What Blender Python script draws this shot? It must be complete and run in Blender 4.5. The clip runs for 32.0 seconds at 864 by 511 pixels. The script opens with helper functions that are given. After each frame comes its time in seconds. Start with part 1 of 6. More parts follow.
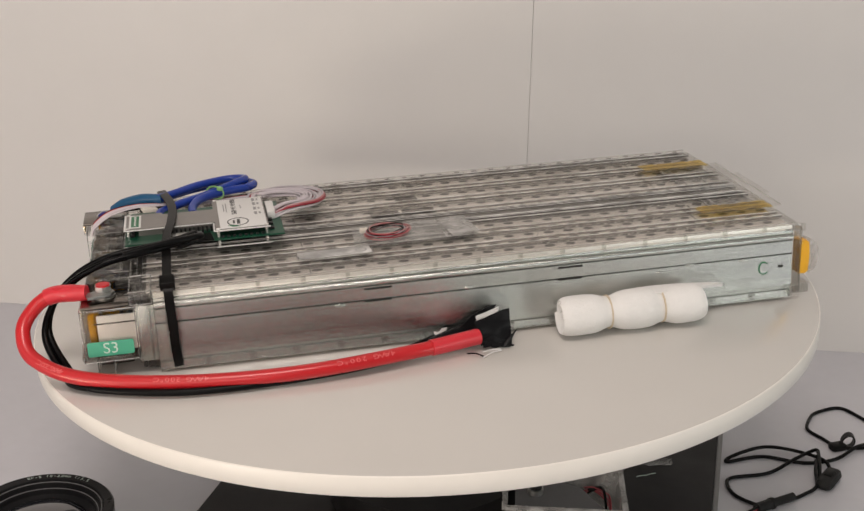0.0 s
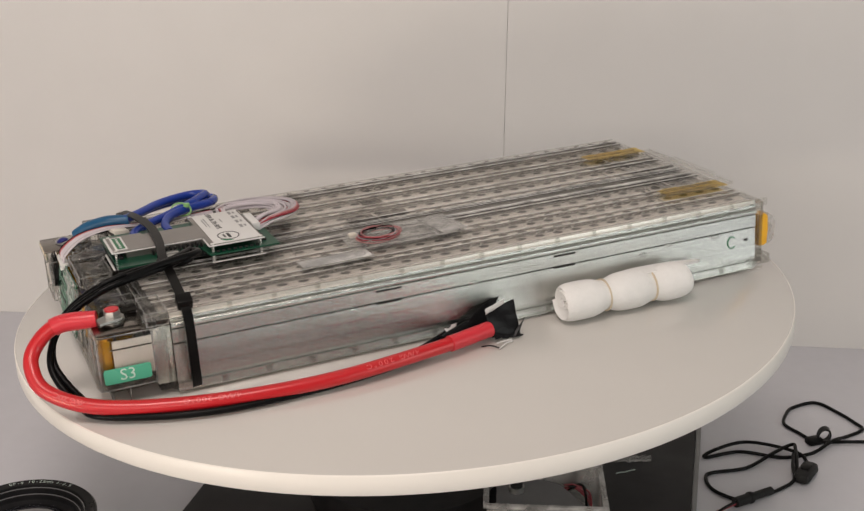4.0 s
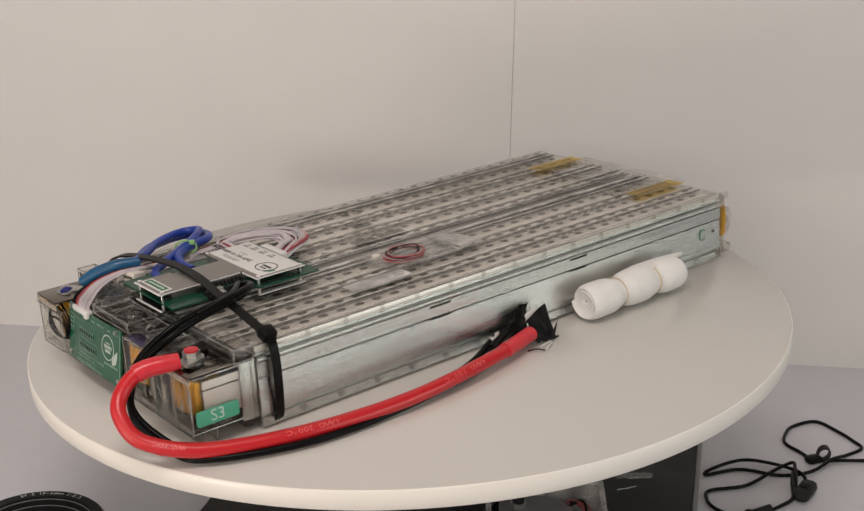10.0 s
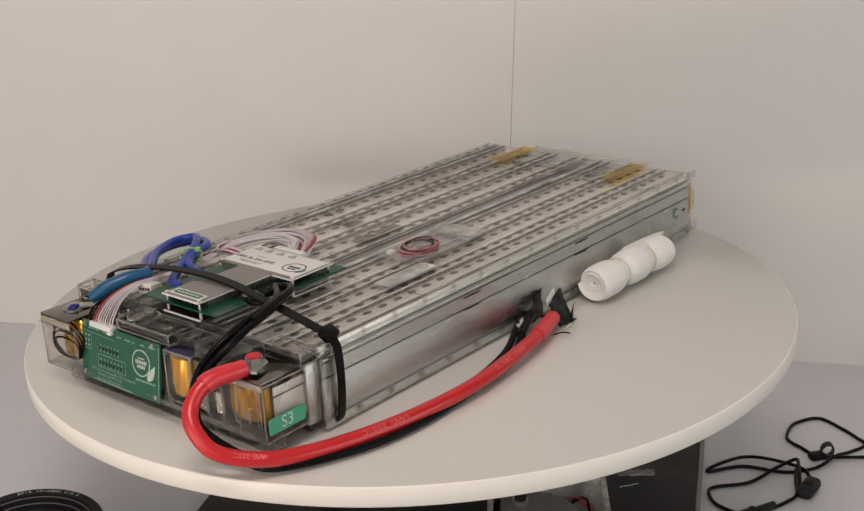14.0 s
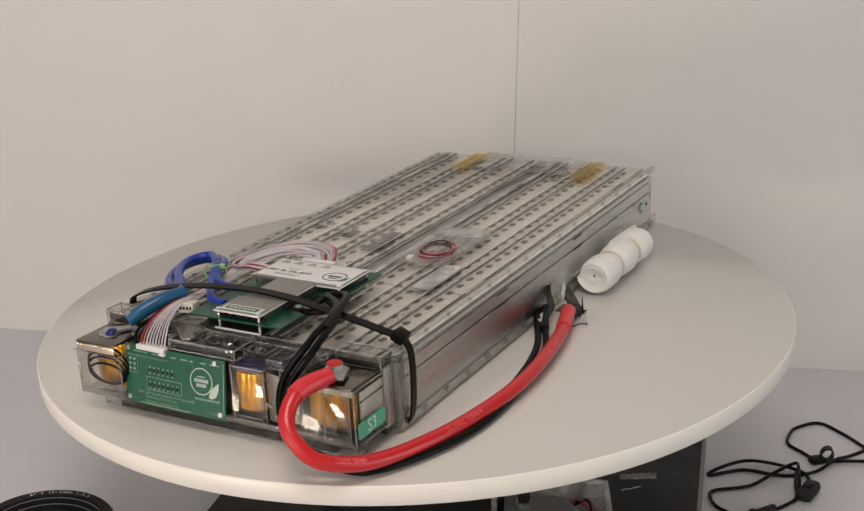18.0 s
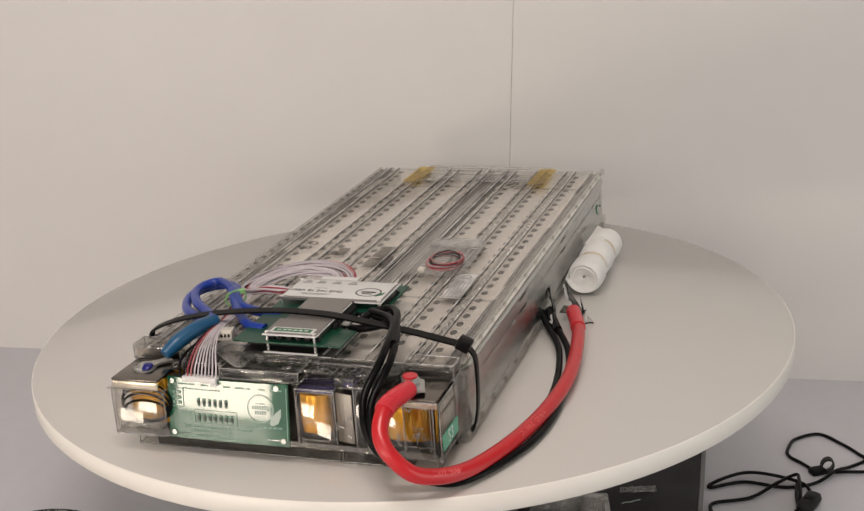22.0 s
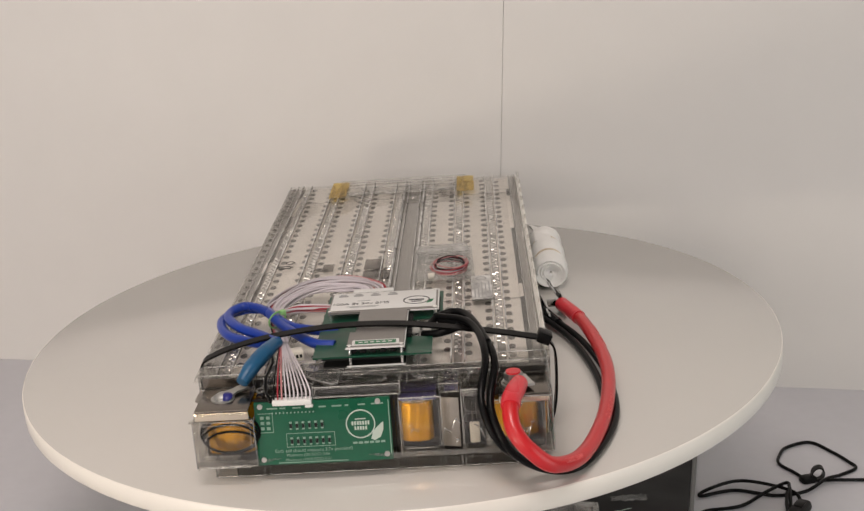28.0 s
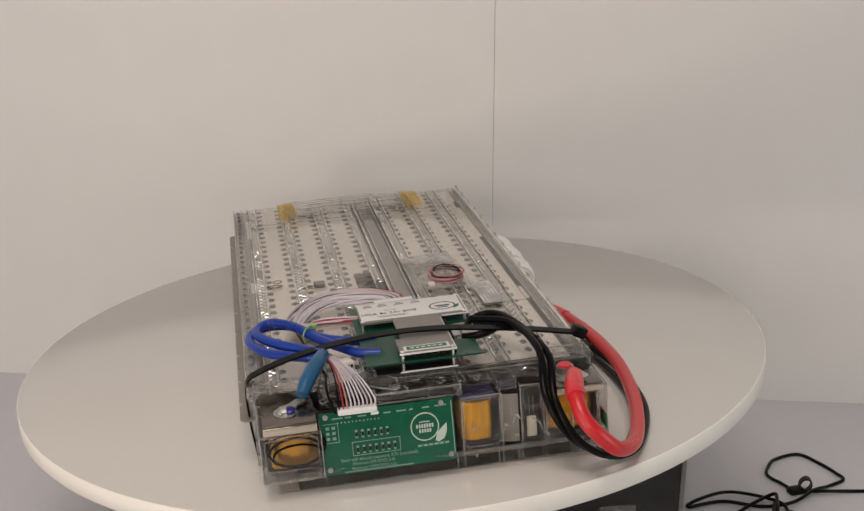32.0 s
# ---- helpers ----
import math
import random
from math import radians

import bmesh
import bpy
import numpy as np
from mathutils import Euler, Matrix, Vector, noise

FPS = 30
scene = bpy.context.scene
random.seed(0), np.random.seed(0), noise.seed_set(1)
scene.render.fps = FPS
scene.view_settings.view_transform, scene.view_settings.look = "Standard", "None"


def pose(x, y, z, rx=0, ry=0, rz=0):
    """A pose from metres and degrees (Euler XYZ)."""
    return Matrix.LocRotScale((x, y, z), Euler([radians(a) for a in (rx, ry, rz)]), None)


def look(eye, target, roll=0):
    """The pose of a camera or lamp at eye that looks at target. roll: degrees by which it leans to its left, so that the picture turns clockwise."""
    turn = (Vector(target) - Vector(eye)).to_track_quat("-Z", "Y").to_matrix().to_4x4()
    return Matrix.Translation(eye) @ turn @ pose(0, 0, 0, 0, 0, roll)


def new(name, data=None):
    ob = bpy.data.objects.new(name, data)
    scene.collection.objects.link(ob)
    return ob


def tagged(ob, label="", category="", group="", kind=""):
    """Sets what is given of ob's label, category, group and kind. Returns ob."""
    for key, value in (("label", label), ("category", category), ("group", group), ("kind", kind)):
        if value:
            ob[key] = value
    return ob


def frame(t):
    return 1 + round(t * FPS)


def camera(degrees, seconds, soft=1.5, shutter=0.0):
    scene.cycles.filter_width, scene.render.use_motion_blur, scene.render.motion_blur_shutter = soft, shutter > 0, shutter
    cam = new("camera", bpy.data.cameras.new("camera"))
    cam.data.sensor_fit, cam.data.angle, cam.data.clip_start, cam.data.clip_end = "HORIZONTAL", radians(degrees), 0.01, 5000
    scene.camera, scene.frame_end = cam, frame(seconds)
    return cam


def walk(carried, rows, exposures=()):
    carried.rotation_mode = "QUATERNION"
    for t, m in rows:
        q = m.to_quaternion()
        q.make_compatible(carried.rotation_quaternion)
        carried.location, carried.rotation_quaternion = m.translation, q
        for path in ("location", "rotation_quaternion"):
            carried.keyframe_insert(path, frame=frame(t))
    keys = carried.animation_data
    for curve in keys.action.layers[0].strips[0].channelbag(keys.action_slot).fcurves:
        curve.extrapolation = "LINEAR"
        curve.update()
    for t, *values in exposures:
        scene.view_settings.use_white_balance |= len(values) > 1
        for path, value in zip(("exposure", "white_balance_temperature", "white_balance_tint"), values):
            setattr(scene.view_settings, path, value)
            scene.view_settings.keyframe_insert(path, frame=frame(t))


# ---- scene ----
cam = camera(37.885, 32.0, 1.4)
# seconds, eye x, y, z, heading, pitch, lean in degrees
EYE = [
    (0.0, 0.1705, -1.2314, 0.7433, 7.613, -19.786, 0.926),
    (0.5, 0.1643, -1.2317, 0.7389, 7.332, -19.581, 0.845),
    (1.0, 0.1649, -1.2329, 0.7368, 7.192, -19.409, 0.614),
    (1.5, 0.1650, -1.2335, 0.7370, 7.019, -19.402, 0.511),
    (2.0, 0.1681, -1.2325, 0.7398, 6.954, -19.562, 0.463),
    (2.5, 0.1685, -1.2333, 0.7371, 6.798, -19.493, 0.488),
    (3.0, 0.1674, -1.2379, 0.7376, 6.589, -19.404, 0.512),
    (3.5, 0.1689, -1.2426, 0.7436, 6.550, -19.518, 0.553),
    (5.5, 0.1743, -1.2317, 0.7425, 6.300, -19.662, 0.404),
    (6.0, 0.1782, -1.2365, 0.7404, 6.453, -19.447, 0.233),
    (6.5, 0.1761, -1.2391, 0.7459, 6.533, -19.522, 0.399),
    (7.0, 0.1772, -1.2460, 0.7496, 6.676, -19.361, 0.487),
    (7.5, 0.1765, -1.2515, 0.7517, 6.700, -19.244, 0.571),
    (8.0, 0.1747, -1.2518, 0.7497, 6.609, -19.077, 0.592),
    (8.5, 0.1757, -1.2527, 0.7507, 6.585, -19.023, 0.600),
    (9.0, 0.1784, -1.2589, 0.7464, 6.688, -18.706, 0.489),
    (9.5, 0.1795, -1.2612, 0.7526, 6.866, -18.883, 0.669),
    (10.0, 0.1782, -1.2630, 0.7564, 6.993, -18.945, 0.774),
    (10.5, 0.1760, -1.2642, 0.7555, 7.049, -18.892, 0.818),
    (11.0, 0.1762, -1.2646, 0.7537, 7.107, -18.847, 0.766),
    (11.5, 0.1761, -1.2583, 0.7500, 7.047, -18.867, 0.746),
    (12.0, 0.1751, -1.2516, 0.7487, 6.900, -19.006, 0.800),
    (12.5, 0.1712, -1.2488, 0.7461, 6.696, -19.025, 0.804),
    (13.0, 0.1733, -1.2500, 0.7447, 6.793, -18.989, 0.743),
    (13.5, 0.1691, -1.2502, 0.7461, 6.666, -19.035, 0.899),
    (14.0, 0.1720, -1.2530, 0.7463, 6.815, -18.925, 0.773),
    (14.5, 0.1760, -1.2546, 0.7480, 6.981, -18.934, 0.795),
    (16.5, 0.1798, -1.2674, 0.7471, 7.066, -18.526, 0.667),
    (17.0, 0.1781, -1.2740, 0.7484, 7.075, -18.463, 0.673),
    (17.5, 0.1775, -1.2768, 0.7502, 7.122, -18.502, 0.743),
    (18.0, 0.1764, -1.2785, 0.7481, 7.099, -18.386, 0.667),
    (18.5, 0.1772, -1.2779, 0.7472, 7.137, -18.346, 0.588),
    (19.0, 0.1733, -1.2700, 0.7431, 6.936, -18.309, 0.630),
    (19.5, 0.1751, -1.2689, 0.7415, 6.899, -18.231, 0.575),
    (20.0, 0.1752, -1.2655, 0.7403, 6.815, -18.187, 0.535),
    (20.5, 0.1758, -1.2655, 0.7411, 6.787, -18.199, 0.479),
    (20.7, 0.1754, -1.2662, 0.7415, 6.281, -18.311, 0.443),
    (20.8, 0.1752, -1.2665, 0.7417, 6.302, -18.096, 0.426),
    (20.9, 0.1750, -1.2668, 0.7419, 6.794, -17.942, 0.408),
    (21.0, 0.1731, -1.2683, 0.7440, 7.326, -17.912, 0.234),
    (21.1, 0.1746, -1.2675, 0.7423, 7.377, -17.894, 0.373),
    (21.2, 0.1743, -1.2678, 0.7425, 6.999, -17.910, 0.355),
    (21.3, 0.1741, -1.2681, 0.7427, 6.800, -17.896, 0.338),
    (21.5, 0.1737, -1.2688, 0.7431, 6.803, -17.857, 0.303),
    (22.0, 0.1742, -1.2720, 0.7430, 6.871, -17.673, 0.205),
    (22.5, 0.1745, -1.2746, 0.7439, 6.852, -17.600, 0.215),
    (23.0, 0.1760, -1.2778, 0.7447, 6.805, -17.568, 0.277),
    (23.5, 0.1796, -1.2800, 0.7450, 6.771, -17.557, 0.247),
    (24.0, 0.1793, -1.2805, 0.7434, 6.658, -17.464, 0.165),
    (24.5, 0.1803, -1.2823, 0.7449, 6.669, -17.421, 0.164),
    (25.0, 0.1809, -1.2818, 0.7444, 6.682, -17.348, 0.133),
    (25.5, 0.1816, -1.2824, 0.7441, 6.678, -17.275, 0.054),
    (27.5, 0.1860, -1.2735, 0.7403, 6.797, -17.162, -0.040),
    (28.0, 0.1843, -1.2766, 0.7437, 6.785, -17.177, 0.022),
    (28.5, 0.1837, -1.2830, 0.7443, 6.796, -17.080, 0.016),
    (29.0, 0.1833, -1.2856, 0.7439, 6.701, -16.979, 0.047),
    (29.5, 0.1859, -1.2871, 0.7428, 6.651, -16.812, 0.048),
    (30.0, 0.1877, -1.2874, 0.7425, 6.594, -16.716, 0.054),
    (30.5, 0.1918, -1.2899, 0.7426, 6.629, -16.613, -0.010),
    (31.0, 0.1976, -1.2950, 0.7461, 6.759, -16.577, -0.016),
    (31.5, 0.2008, -1.2959, 0.7450, 6.862, -16.445, 0.012),
    (32.0, 0.2024, -1.2964, 0.7430, 6.948, -16.317, -0.022),
]


def eye_pose(x, y, z, heading, pitch, lean):
    return pose(x, y, z) @ pose(0, 0, 0, 0, 0, heading) @ pose(0, 0, 0, 90 + pitch) @ pose(0, 0, 0, 0, 0, lean)


walk(cam, [(t, eye_pose(*p)) for t, *p in EYE], [(0, -0.12), (3, -0.12), (8, -0.19), (13, -0.20), (17, -0.20), (19, -0.20), (21, -0.16), (23, -0.11), (25, -0.07), (28, -0.09), (30, -0.18), (32, -0.25)])
DESK_TO_DISC = 0.2616  # height of the disc's top centre above the desk
DISC = pose(0, 0, DESK_TO_DISC) @ pose(0, 0, 0, 1.194) @ pose(0, 0, 0, 0, -2.961)  # the disc stands a little askew
SEAT = pose(0, 0, 0, -0.621) @ pose(0, 0, 0, 0, -0.512)  # and runs slightly out of true
MODULE = pose(0, 0, 0, 0, 0, 54.2)  # heading of the battery on the disc
TURN = [(0, -34.60), (2, -29.28), (4, -23.95), (6, -18.60), (8, -13.23), (10, -7.84), (12, -2.43), (14, 2.98), (16, 8.42), (18, 13.87), (20, 19.33), (22, 24.81), (24, 30.31), (26, 35.81), (28, 41.33), (30, 46.86), (32, 52.41)]  # seconds, the disc's heading


# ---- world and lights ----
world = bpy.data.worlds.new("room_air")
scene.world = world
world.use_nodes = True
world.node_tree.nodes["Background"].inputs[0].default_value = (0.75, 0.8, 0.9, 1)
world.node_tree.nodes["Background"].inputs[1].default_value = 0.02


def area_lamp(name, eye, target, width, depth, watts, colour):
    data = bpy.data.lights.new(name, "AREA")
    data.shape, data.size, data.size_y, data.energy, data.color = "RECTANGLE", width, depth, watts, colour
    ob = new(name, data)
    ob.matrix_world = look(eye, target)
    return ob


area_lamp("ceiling_panel_light", (-0.10, -1.20, 2.36), (-0.10, -1.20, 0), 1.0, 0.6, 26.0, (1.0, 0.88, 0.82))
# Unseen soft lamps added to brighten from front, right and left; no window known.
area_lamp("front_soft_light", (-0.62, -2.21, 1.0), (-0.62, 0.0, 1.0), 1.95, 1.0, 17.5, (1.0, 0.885, 0.80))
area_lamp("east_soft_light", (1.91, -1.00, 0.62), (0.0, -1.00, 0.62), 1.5, 1.0, 11.5, (0.94, 0.97, 0.93))
area_lamp("west_fill_light", (-1.91, -1.45, 0.9), (0.0, -1.1, 0.4), 0.9, 0.9, 3.5, (0.95, 0.95, 1.0))
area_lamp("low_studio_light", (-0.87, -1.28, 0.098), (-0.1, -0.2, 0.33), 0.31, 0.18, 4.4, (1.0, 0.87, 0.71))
scene.view_settings.exposure = 0.0


# ---- materials ----
def surface(name, colour, rough=0.5, metal=0.0, vary=0.1, scale=60.0, bump=0.0, bump_scale=300.0, coat=0.0, stretch=(1, 1, 1), rough_vary=0.1, per_piece=0.0, spec=0.5, coat_rough=0.12):
    ma = bpy.data.materials.new(name)
    ma.use_nodes = True
    nt = ma.node_tree
    b = nt.nodes["Principled BSDF"]
    co = nt.nodes.new("ShaderNodeTexCoord")
    mp = nt.nodes.new("ShaderNodeMapping")
    mp.inputs["Scale"].default_value = stretch
    nt.links.new(co.outputs["Object"], mp.inputs["Vector"])
    fine = nt.nodes.new("ShaderNodeTexNoise")
    fine.inputs["Scale"].default_value = scale
    fine.inputs["Detail"].default_value = 6
    broad = nt.nodes.new("ShaderNodeTexNoise")
    broad.inputs["Scale"].default_value = scale / 9
    broad.inputs["Detail"].default_value = 3
    for n in (fine, broad):
        nt.links.new(mp.outputs["Vector"], n.inputs["Vector"])
    add = nt.nodes.new("ShaderNodeMath")
    add.operation = "ADD"
    nt.links.new(fine.outputs["Fac"], add.inputs[0])
    nt.links.new(broad.outputs["Fac"], add.inputs[1])
    grade = nt.nodes.new("ShaderNodeMapRange")
    grade.inputs["From Min"].default_value, grade.inputs["From Max"].default_value = 0.6, 1.4
    grade.inputs["To Min"].default_value, grade.inputs["To Max"].default_value = 1 - vary, 1 + vary
    nt.links.new(add.outputs[0], grade.inputs["Value"])
    tone = grade.outputs["Result"]
    if per_piece:
        info = nt.nodes.new("ShaderNodeObjectInfo")
        pr = nt.nodes.new("ShaderNodeMapRange")
        pr.inputs["To Min"].default_value, pr.inputs["To Max"].default_value = 1 - per_piece, 1 + per_piece
        nt.links.new(info.outputs["Random"], pr.inputs["Value"])
        mul = nt.nodes.new("ShaderNodeMath")
        mul.operation = "MULTIPLY"
        nt.links.new(tone, mul.inputs[0])
        nt.links.new(pr.outputs["Result"], mul.inputs[1])
        tone = mul.outputs[0]
    mix = nt.nodes.new("ShaderNodeVectorMath")
    mix.operation = "SCALE"
    mix.inputs[0].default_value = colour
    nt.links.new(tone, mix.inputs["Scale"])
    nt.links.new(mix.outputs["Vector"], b.inputs["Base Color"])
    rg = nt.nodes.new("ShaderNodeMapRange")
    rg.inputs["From Min"].default_value, rg.inputs["From Max"].default_value = 0.3, 0.7
    rg.inputs["To Min"].default_value, rg.inputs["To Max"].default_value = max(0.02, rough - rough_vary), min(1, rough + rough_vary)
    nt.links.new(broad.outputs["Fac"], rg.inputs["Value"])
    nt.links.new(rg.outputs["Result"], b.inputs["Roughness"])
    b.inputs["Metallic"].default_value = metal
    b.inputs["Coat Weight"].default_value = coat
    b.inputs["Specular IOR Level"].default_value = spec
    b.inputs["Coat Roughness"].default_value = 0.05 if coat >= 1 else coat_rough
    if bump:
        gr = nt.nodes.new("ShaderNodeTexNoise")
        gr.inputs["Scale"].default_value = bump_scale
        gr.inputs["Detail"].default_value = 4
        nt.links.new(mp.outputs["Vector"], gr.inputs["Vector"])
        bp = nt.nodes.new("ShaderNodeBump")
        bp.inputs["Strength"].default_value = bump
        bp.inputs["Distance"].default_value = 0.002
        nt.links.new(gr.outputs["Fac"], bp.inputs["Height"])
        nt.links.new(bp.outputs["Normal"], b.inputs["Normal"])
    return ma


def clear(name, tint=(0.93, 0.93, 0.92), rough=0.08, haze=0.06, bump=0.25, bump_scale=60.0, gloss=1.5, milk=(0.7, 0.69, 0.67), bend=0.0, rim=0.45):
    """Clear sheet plastic: it lets light straight through, shines by its Fresnel gloss and is a little milky."""
    ma = bpy.data.materials.new(name)
    ma.use_nodes = True
    nt = ma.node_tree
    nt.nodes.remove(nt.nodes["Principled BSDF"])
    out = nt.nodes["Material Output"]
    through_it = nt.nodes.new("ShaderNodeBsdfTransparent")
    through_it.inputs["Color"].default_value = (*tint, 1)
    milk_it = nt.nodes.new("ShaderNodeBsdfDiffuse")
    milk_it.inputs["Color"].default_value = (*milk, 1)
    shine = nt.nodes.new("ShaderNodeBsdfGlossy")
    shine.inputs["Roughness"].default_value = rough
    body = nt.nodes.new("ShaderNodeMixShader")
    co = nt.nodes.new("ShaderNodeTexCoord")
    scuff = nt.nodes.new("ShaderNodeTexNoise")
    scuff.inputs["Scale"].default_value = 45
    scuff.inputs["Detail"].default_value = 6
    nt.links.new(co.outputs["Object"], scuff.inputs["Vector"])
    hz = nt.nodes.new("ShaderNodeMapRange")
    hz.inputs["From Min"].default_value, hz.inputs["From Max"].default_value = 0.35, 0.7
    hz.inputs["To Min"].default_value, hz.inputs["To Max"].default_value = haze * 0.4, haze * 1.8
    nt.links.new(scuff.outputs["Fac"], hz.inputs["Value"])
    nt.links.new(hz.outputs["Result"], body.inputs["Fac"])
    nt.links.new(through_it.outputs[0], body.inputs[1])
    nt.links.new(milk_it.outputs[0], body.inputs[2])
    if bend:
        bent = nt.nodes.new("ShaderNodeBsdfRefraction")
        bent.inputs["Color"].default_value = (*tint, 1)
        bent.inputs["IOR"].default_value = 1.3
        bent.inputs["Roughness"].default_value = 0.03
        share = nt.nodes.new("ShaderNodeMixShader")
        share.inputs["Fac"].default_value = bend
        nt.links.new(through_it.outputs[0], share.inputs[1])
        nt.links.new(bent.outputs[0], share.inputs[2])
        nt.links.new(share.outputs[0], body.inputs[1])
    lean = nt.nodes.new("ShaderNodeLayerWeight")
    lean.inputs["Blend"].default_value = 0.5
    steep = nt.nodes.new("ShaderNodeMath")
    steep.operation = "POWER"
    steep.inputs[1].default_value = 3.5
    nt.links.new(lean.outputs["Facing"], steep.inputs[0])
    fr = nt.nodes.new("ShaderNodeMapRange")
    fr.inputs["To Min"].default_value, fr.inputs["To Max"].default_value = (gloss - 1) ** 2 * 0.16, rim
    nt.links.new(steep.outputs[0], fr.inputs["Value"])
    top = nt.nodes.new("ShaderNodeMixShader")
    nt.links.new(fr.outputs["Result"], top.inputs["Fac"])
    nt.links.new(body.outputs[0], top.inputs[1])
    nt.links.new(shine.outputs[0], top.inputs[2])
    if bump:
        gr = nt.nodes.new("ShaderNodeTexNoise")
        gr.inputs["Scale"].default_value = bump_scale
        nt.links.new(co.outputs["Object"], gr.inputs["Vector"])
        bp = nt.nodes.new("ShaderNodeBump")
        bp.inputs["Strength"].default_value = bump
        bp.inputs["Distance"].default_value = 0.002
        nt.links.new(gr.outputs["Fac"], bp.inputs["Height"])
        nt.links.new(bp.outputs["Normal"], shine.inputs["Normal"])
    nt.links.new(top.outputs[0], out.inputs["Surface"])
    return ma


WALL = surface("painted_wall", (0.74, 0.72, 0.70), 0.55, vary=0.02, scale=14, bump=0.05, bump_scale=500)
# Colours of unseen walls, set dark so bounce light and reflections stay dim.
WEST_DIM = surface("dimmed_room_grey", (0.33, 0.335, 0.33), 0.7, vary=0.04, scale=6)
FAR_ROOM = surface("dimmed_room_green_grey", (0.15, 0.17, 0.165), 0.7, vary=0.04, scale=6)
ROOM = surface("room_paint", (0.68, 0.65, 0.62), 0.8, vary=0.02, scale=6)
DESK = surface("grey_laminate", (0.58, 0.578, 0.615), 0.42, vary=0.03, scale=50, bump=0.02, bump_scale=900)
DISC_TOP = surface("white_laminate", (0.61, 0.588, 0.555), 0.20, vary=0.015, scale=16, bump=0.015, bump_scale=900, rough_vary=0.04, spec=0.9, coat=0.7, coat_rough=0.25)
EDGE_BAND = surface("white_edge_band", (0.84, 0.805, 0.745), 0.38, vary=0.02, scale=30)
BLACK_BOARD = surface("black_board", (0.012, 0.0115, 0.012), 0.5, vary=0.25, scale=70, bump=0.03, spec=0.15)
GREY_EDGE = surface("grey_edge", (0.22, 0.22, 0.22), 0.6, vary=0.08)
GREY_PLATE = surface("smoke_grey_plate", (0.13, 0.13, 0.135), 0.4, vary=0.1)
ALU = surface("brushed_aluminium", (0.62, 0.63, 0.605), 0.20, 0.97, vary=0.03, scale=40, bump=0.19, bump_scale=9000, stretch=(0.00005, 1, 1), rough_vary=0.01)
NICKEL = surface("nickel_busbar", (0.87, 0.83, 0.785), 0.40, 0.35, vary=0.08, scale=70, bump=0.05, rough_vary=0.12)
DULL_PLATE = surface("dull_steel_plate", (0.30, 0.275, 0.25), 0.4, 0.6, vary=0.12, scale=60)
# Terminal nickel in two copies: bright for its gleam, dark for dark reflections.
GOLD_NICKEL = surface("gleaming_nickel", (0.74, 0.66, 0.53), 0.25, 1.0, vary=0.15, scale=60, bump=0.12, bump_scale=140)
SHINY = surface("dark_mirroring_nickel", (0.19, 0.17, 0.15), 0.18, 1.0, vary=0.2, scale=50, bump=0.2, bump_scale=120)
# Paler copy of the rail's aluminium: the lip's highlight is in the colour.
ALU_LIP = surface("highlit_aluminium_lip", (0.95, 0.94, 0.90), 0.34, 0.7, vary=0.05, scale=80, stretch=(0.08, 1, 1))
STEEL = surface("zinc_steel", (0.54, 0.54, 0.52), 0.42, 1.0, vary=0.08, scale=200)
PAD = surface("bond_pad_metal", (0.97, 0.96, 0.94), 0.22, 0.85, vary=0.03)
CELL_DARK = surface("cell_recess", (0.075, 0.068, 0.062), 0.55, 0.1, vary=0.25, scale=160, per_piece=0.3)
# Dark colour for the shade in the cell openings.
CELL_FACE = surface("cell_opening_shade", (0.135, 0.124, 0.114), 0.5, 0.1, vary=0.2, scale=160, per_piece=0.25)
CORE = surface("dark_cell_core", (0.05, 0.046, 0.042), 0.6, vary=0.2, scale=60)
GREY_GLUE = surface("grey_potting", (0.30, 0.29, 0.275), 0.6, vary=0.08, scale=60, bump=0.15, bump_scale=200)
CLEAR = clear("clear_polycarbonate", (0.975, 0.97, 0.96), 0.05, 0.015, bump=0.03)
# Ribs hold shade and highlight in their colours: dark sides, milky pale tops.
RIB = clear("cover_rib", (0.70, 0.69, 0.68), 0.14, 0.06, bump=0.05, gloss=1.4, milk=(0.7, 0.69, 0.67), rim=0.14)
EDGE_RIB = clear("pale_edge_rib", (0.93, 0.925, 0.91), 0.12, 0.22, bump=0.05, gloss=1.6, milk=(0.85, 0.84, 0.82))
RIB_TOP = clear("pale_rib_highlight", (0.90, 0.89, 0.88), 0.10, 0.55, bump=0.05, gloss=1.9, milk=(0.92, 0.91, 0.89), rim=0.3)
CLEAR_EDGE = clear("clear_rib", (0.86, 0.855, 0.84), 0.08, 0.05, bump=0.2, gloss=1.7, milk=(0.85, 0.84, 0.82), rim=0.35)
CLEAR_FLAT = clear("flat_clear_window", (0.94, 0.93, 0.91), 0.05, 0.004, bump=0.08, bump_scale=30, gloss=1.62, rim=0.3)
DEEP_CLEAR = clear("thick_clear_base", (0.62, 0.60, 0.575), 0.08, 0.04, bump=0.5, bump_scale=50, bend=0.2)
CLEAR_SIDE = clear("clear_housing", (0.955, 0.95, 0.935), 0.03, 0.004, bump=0.6, bump_scale=70, bend=0.22, gloss=1.35, rim=0.24)
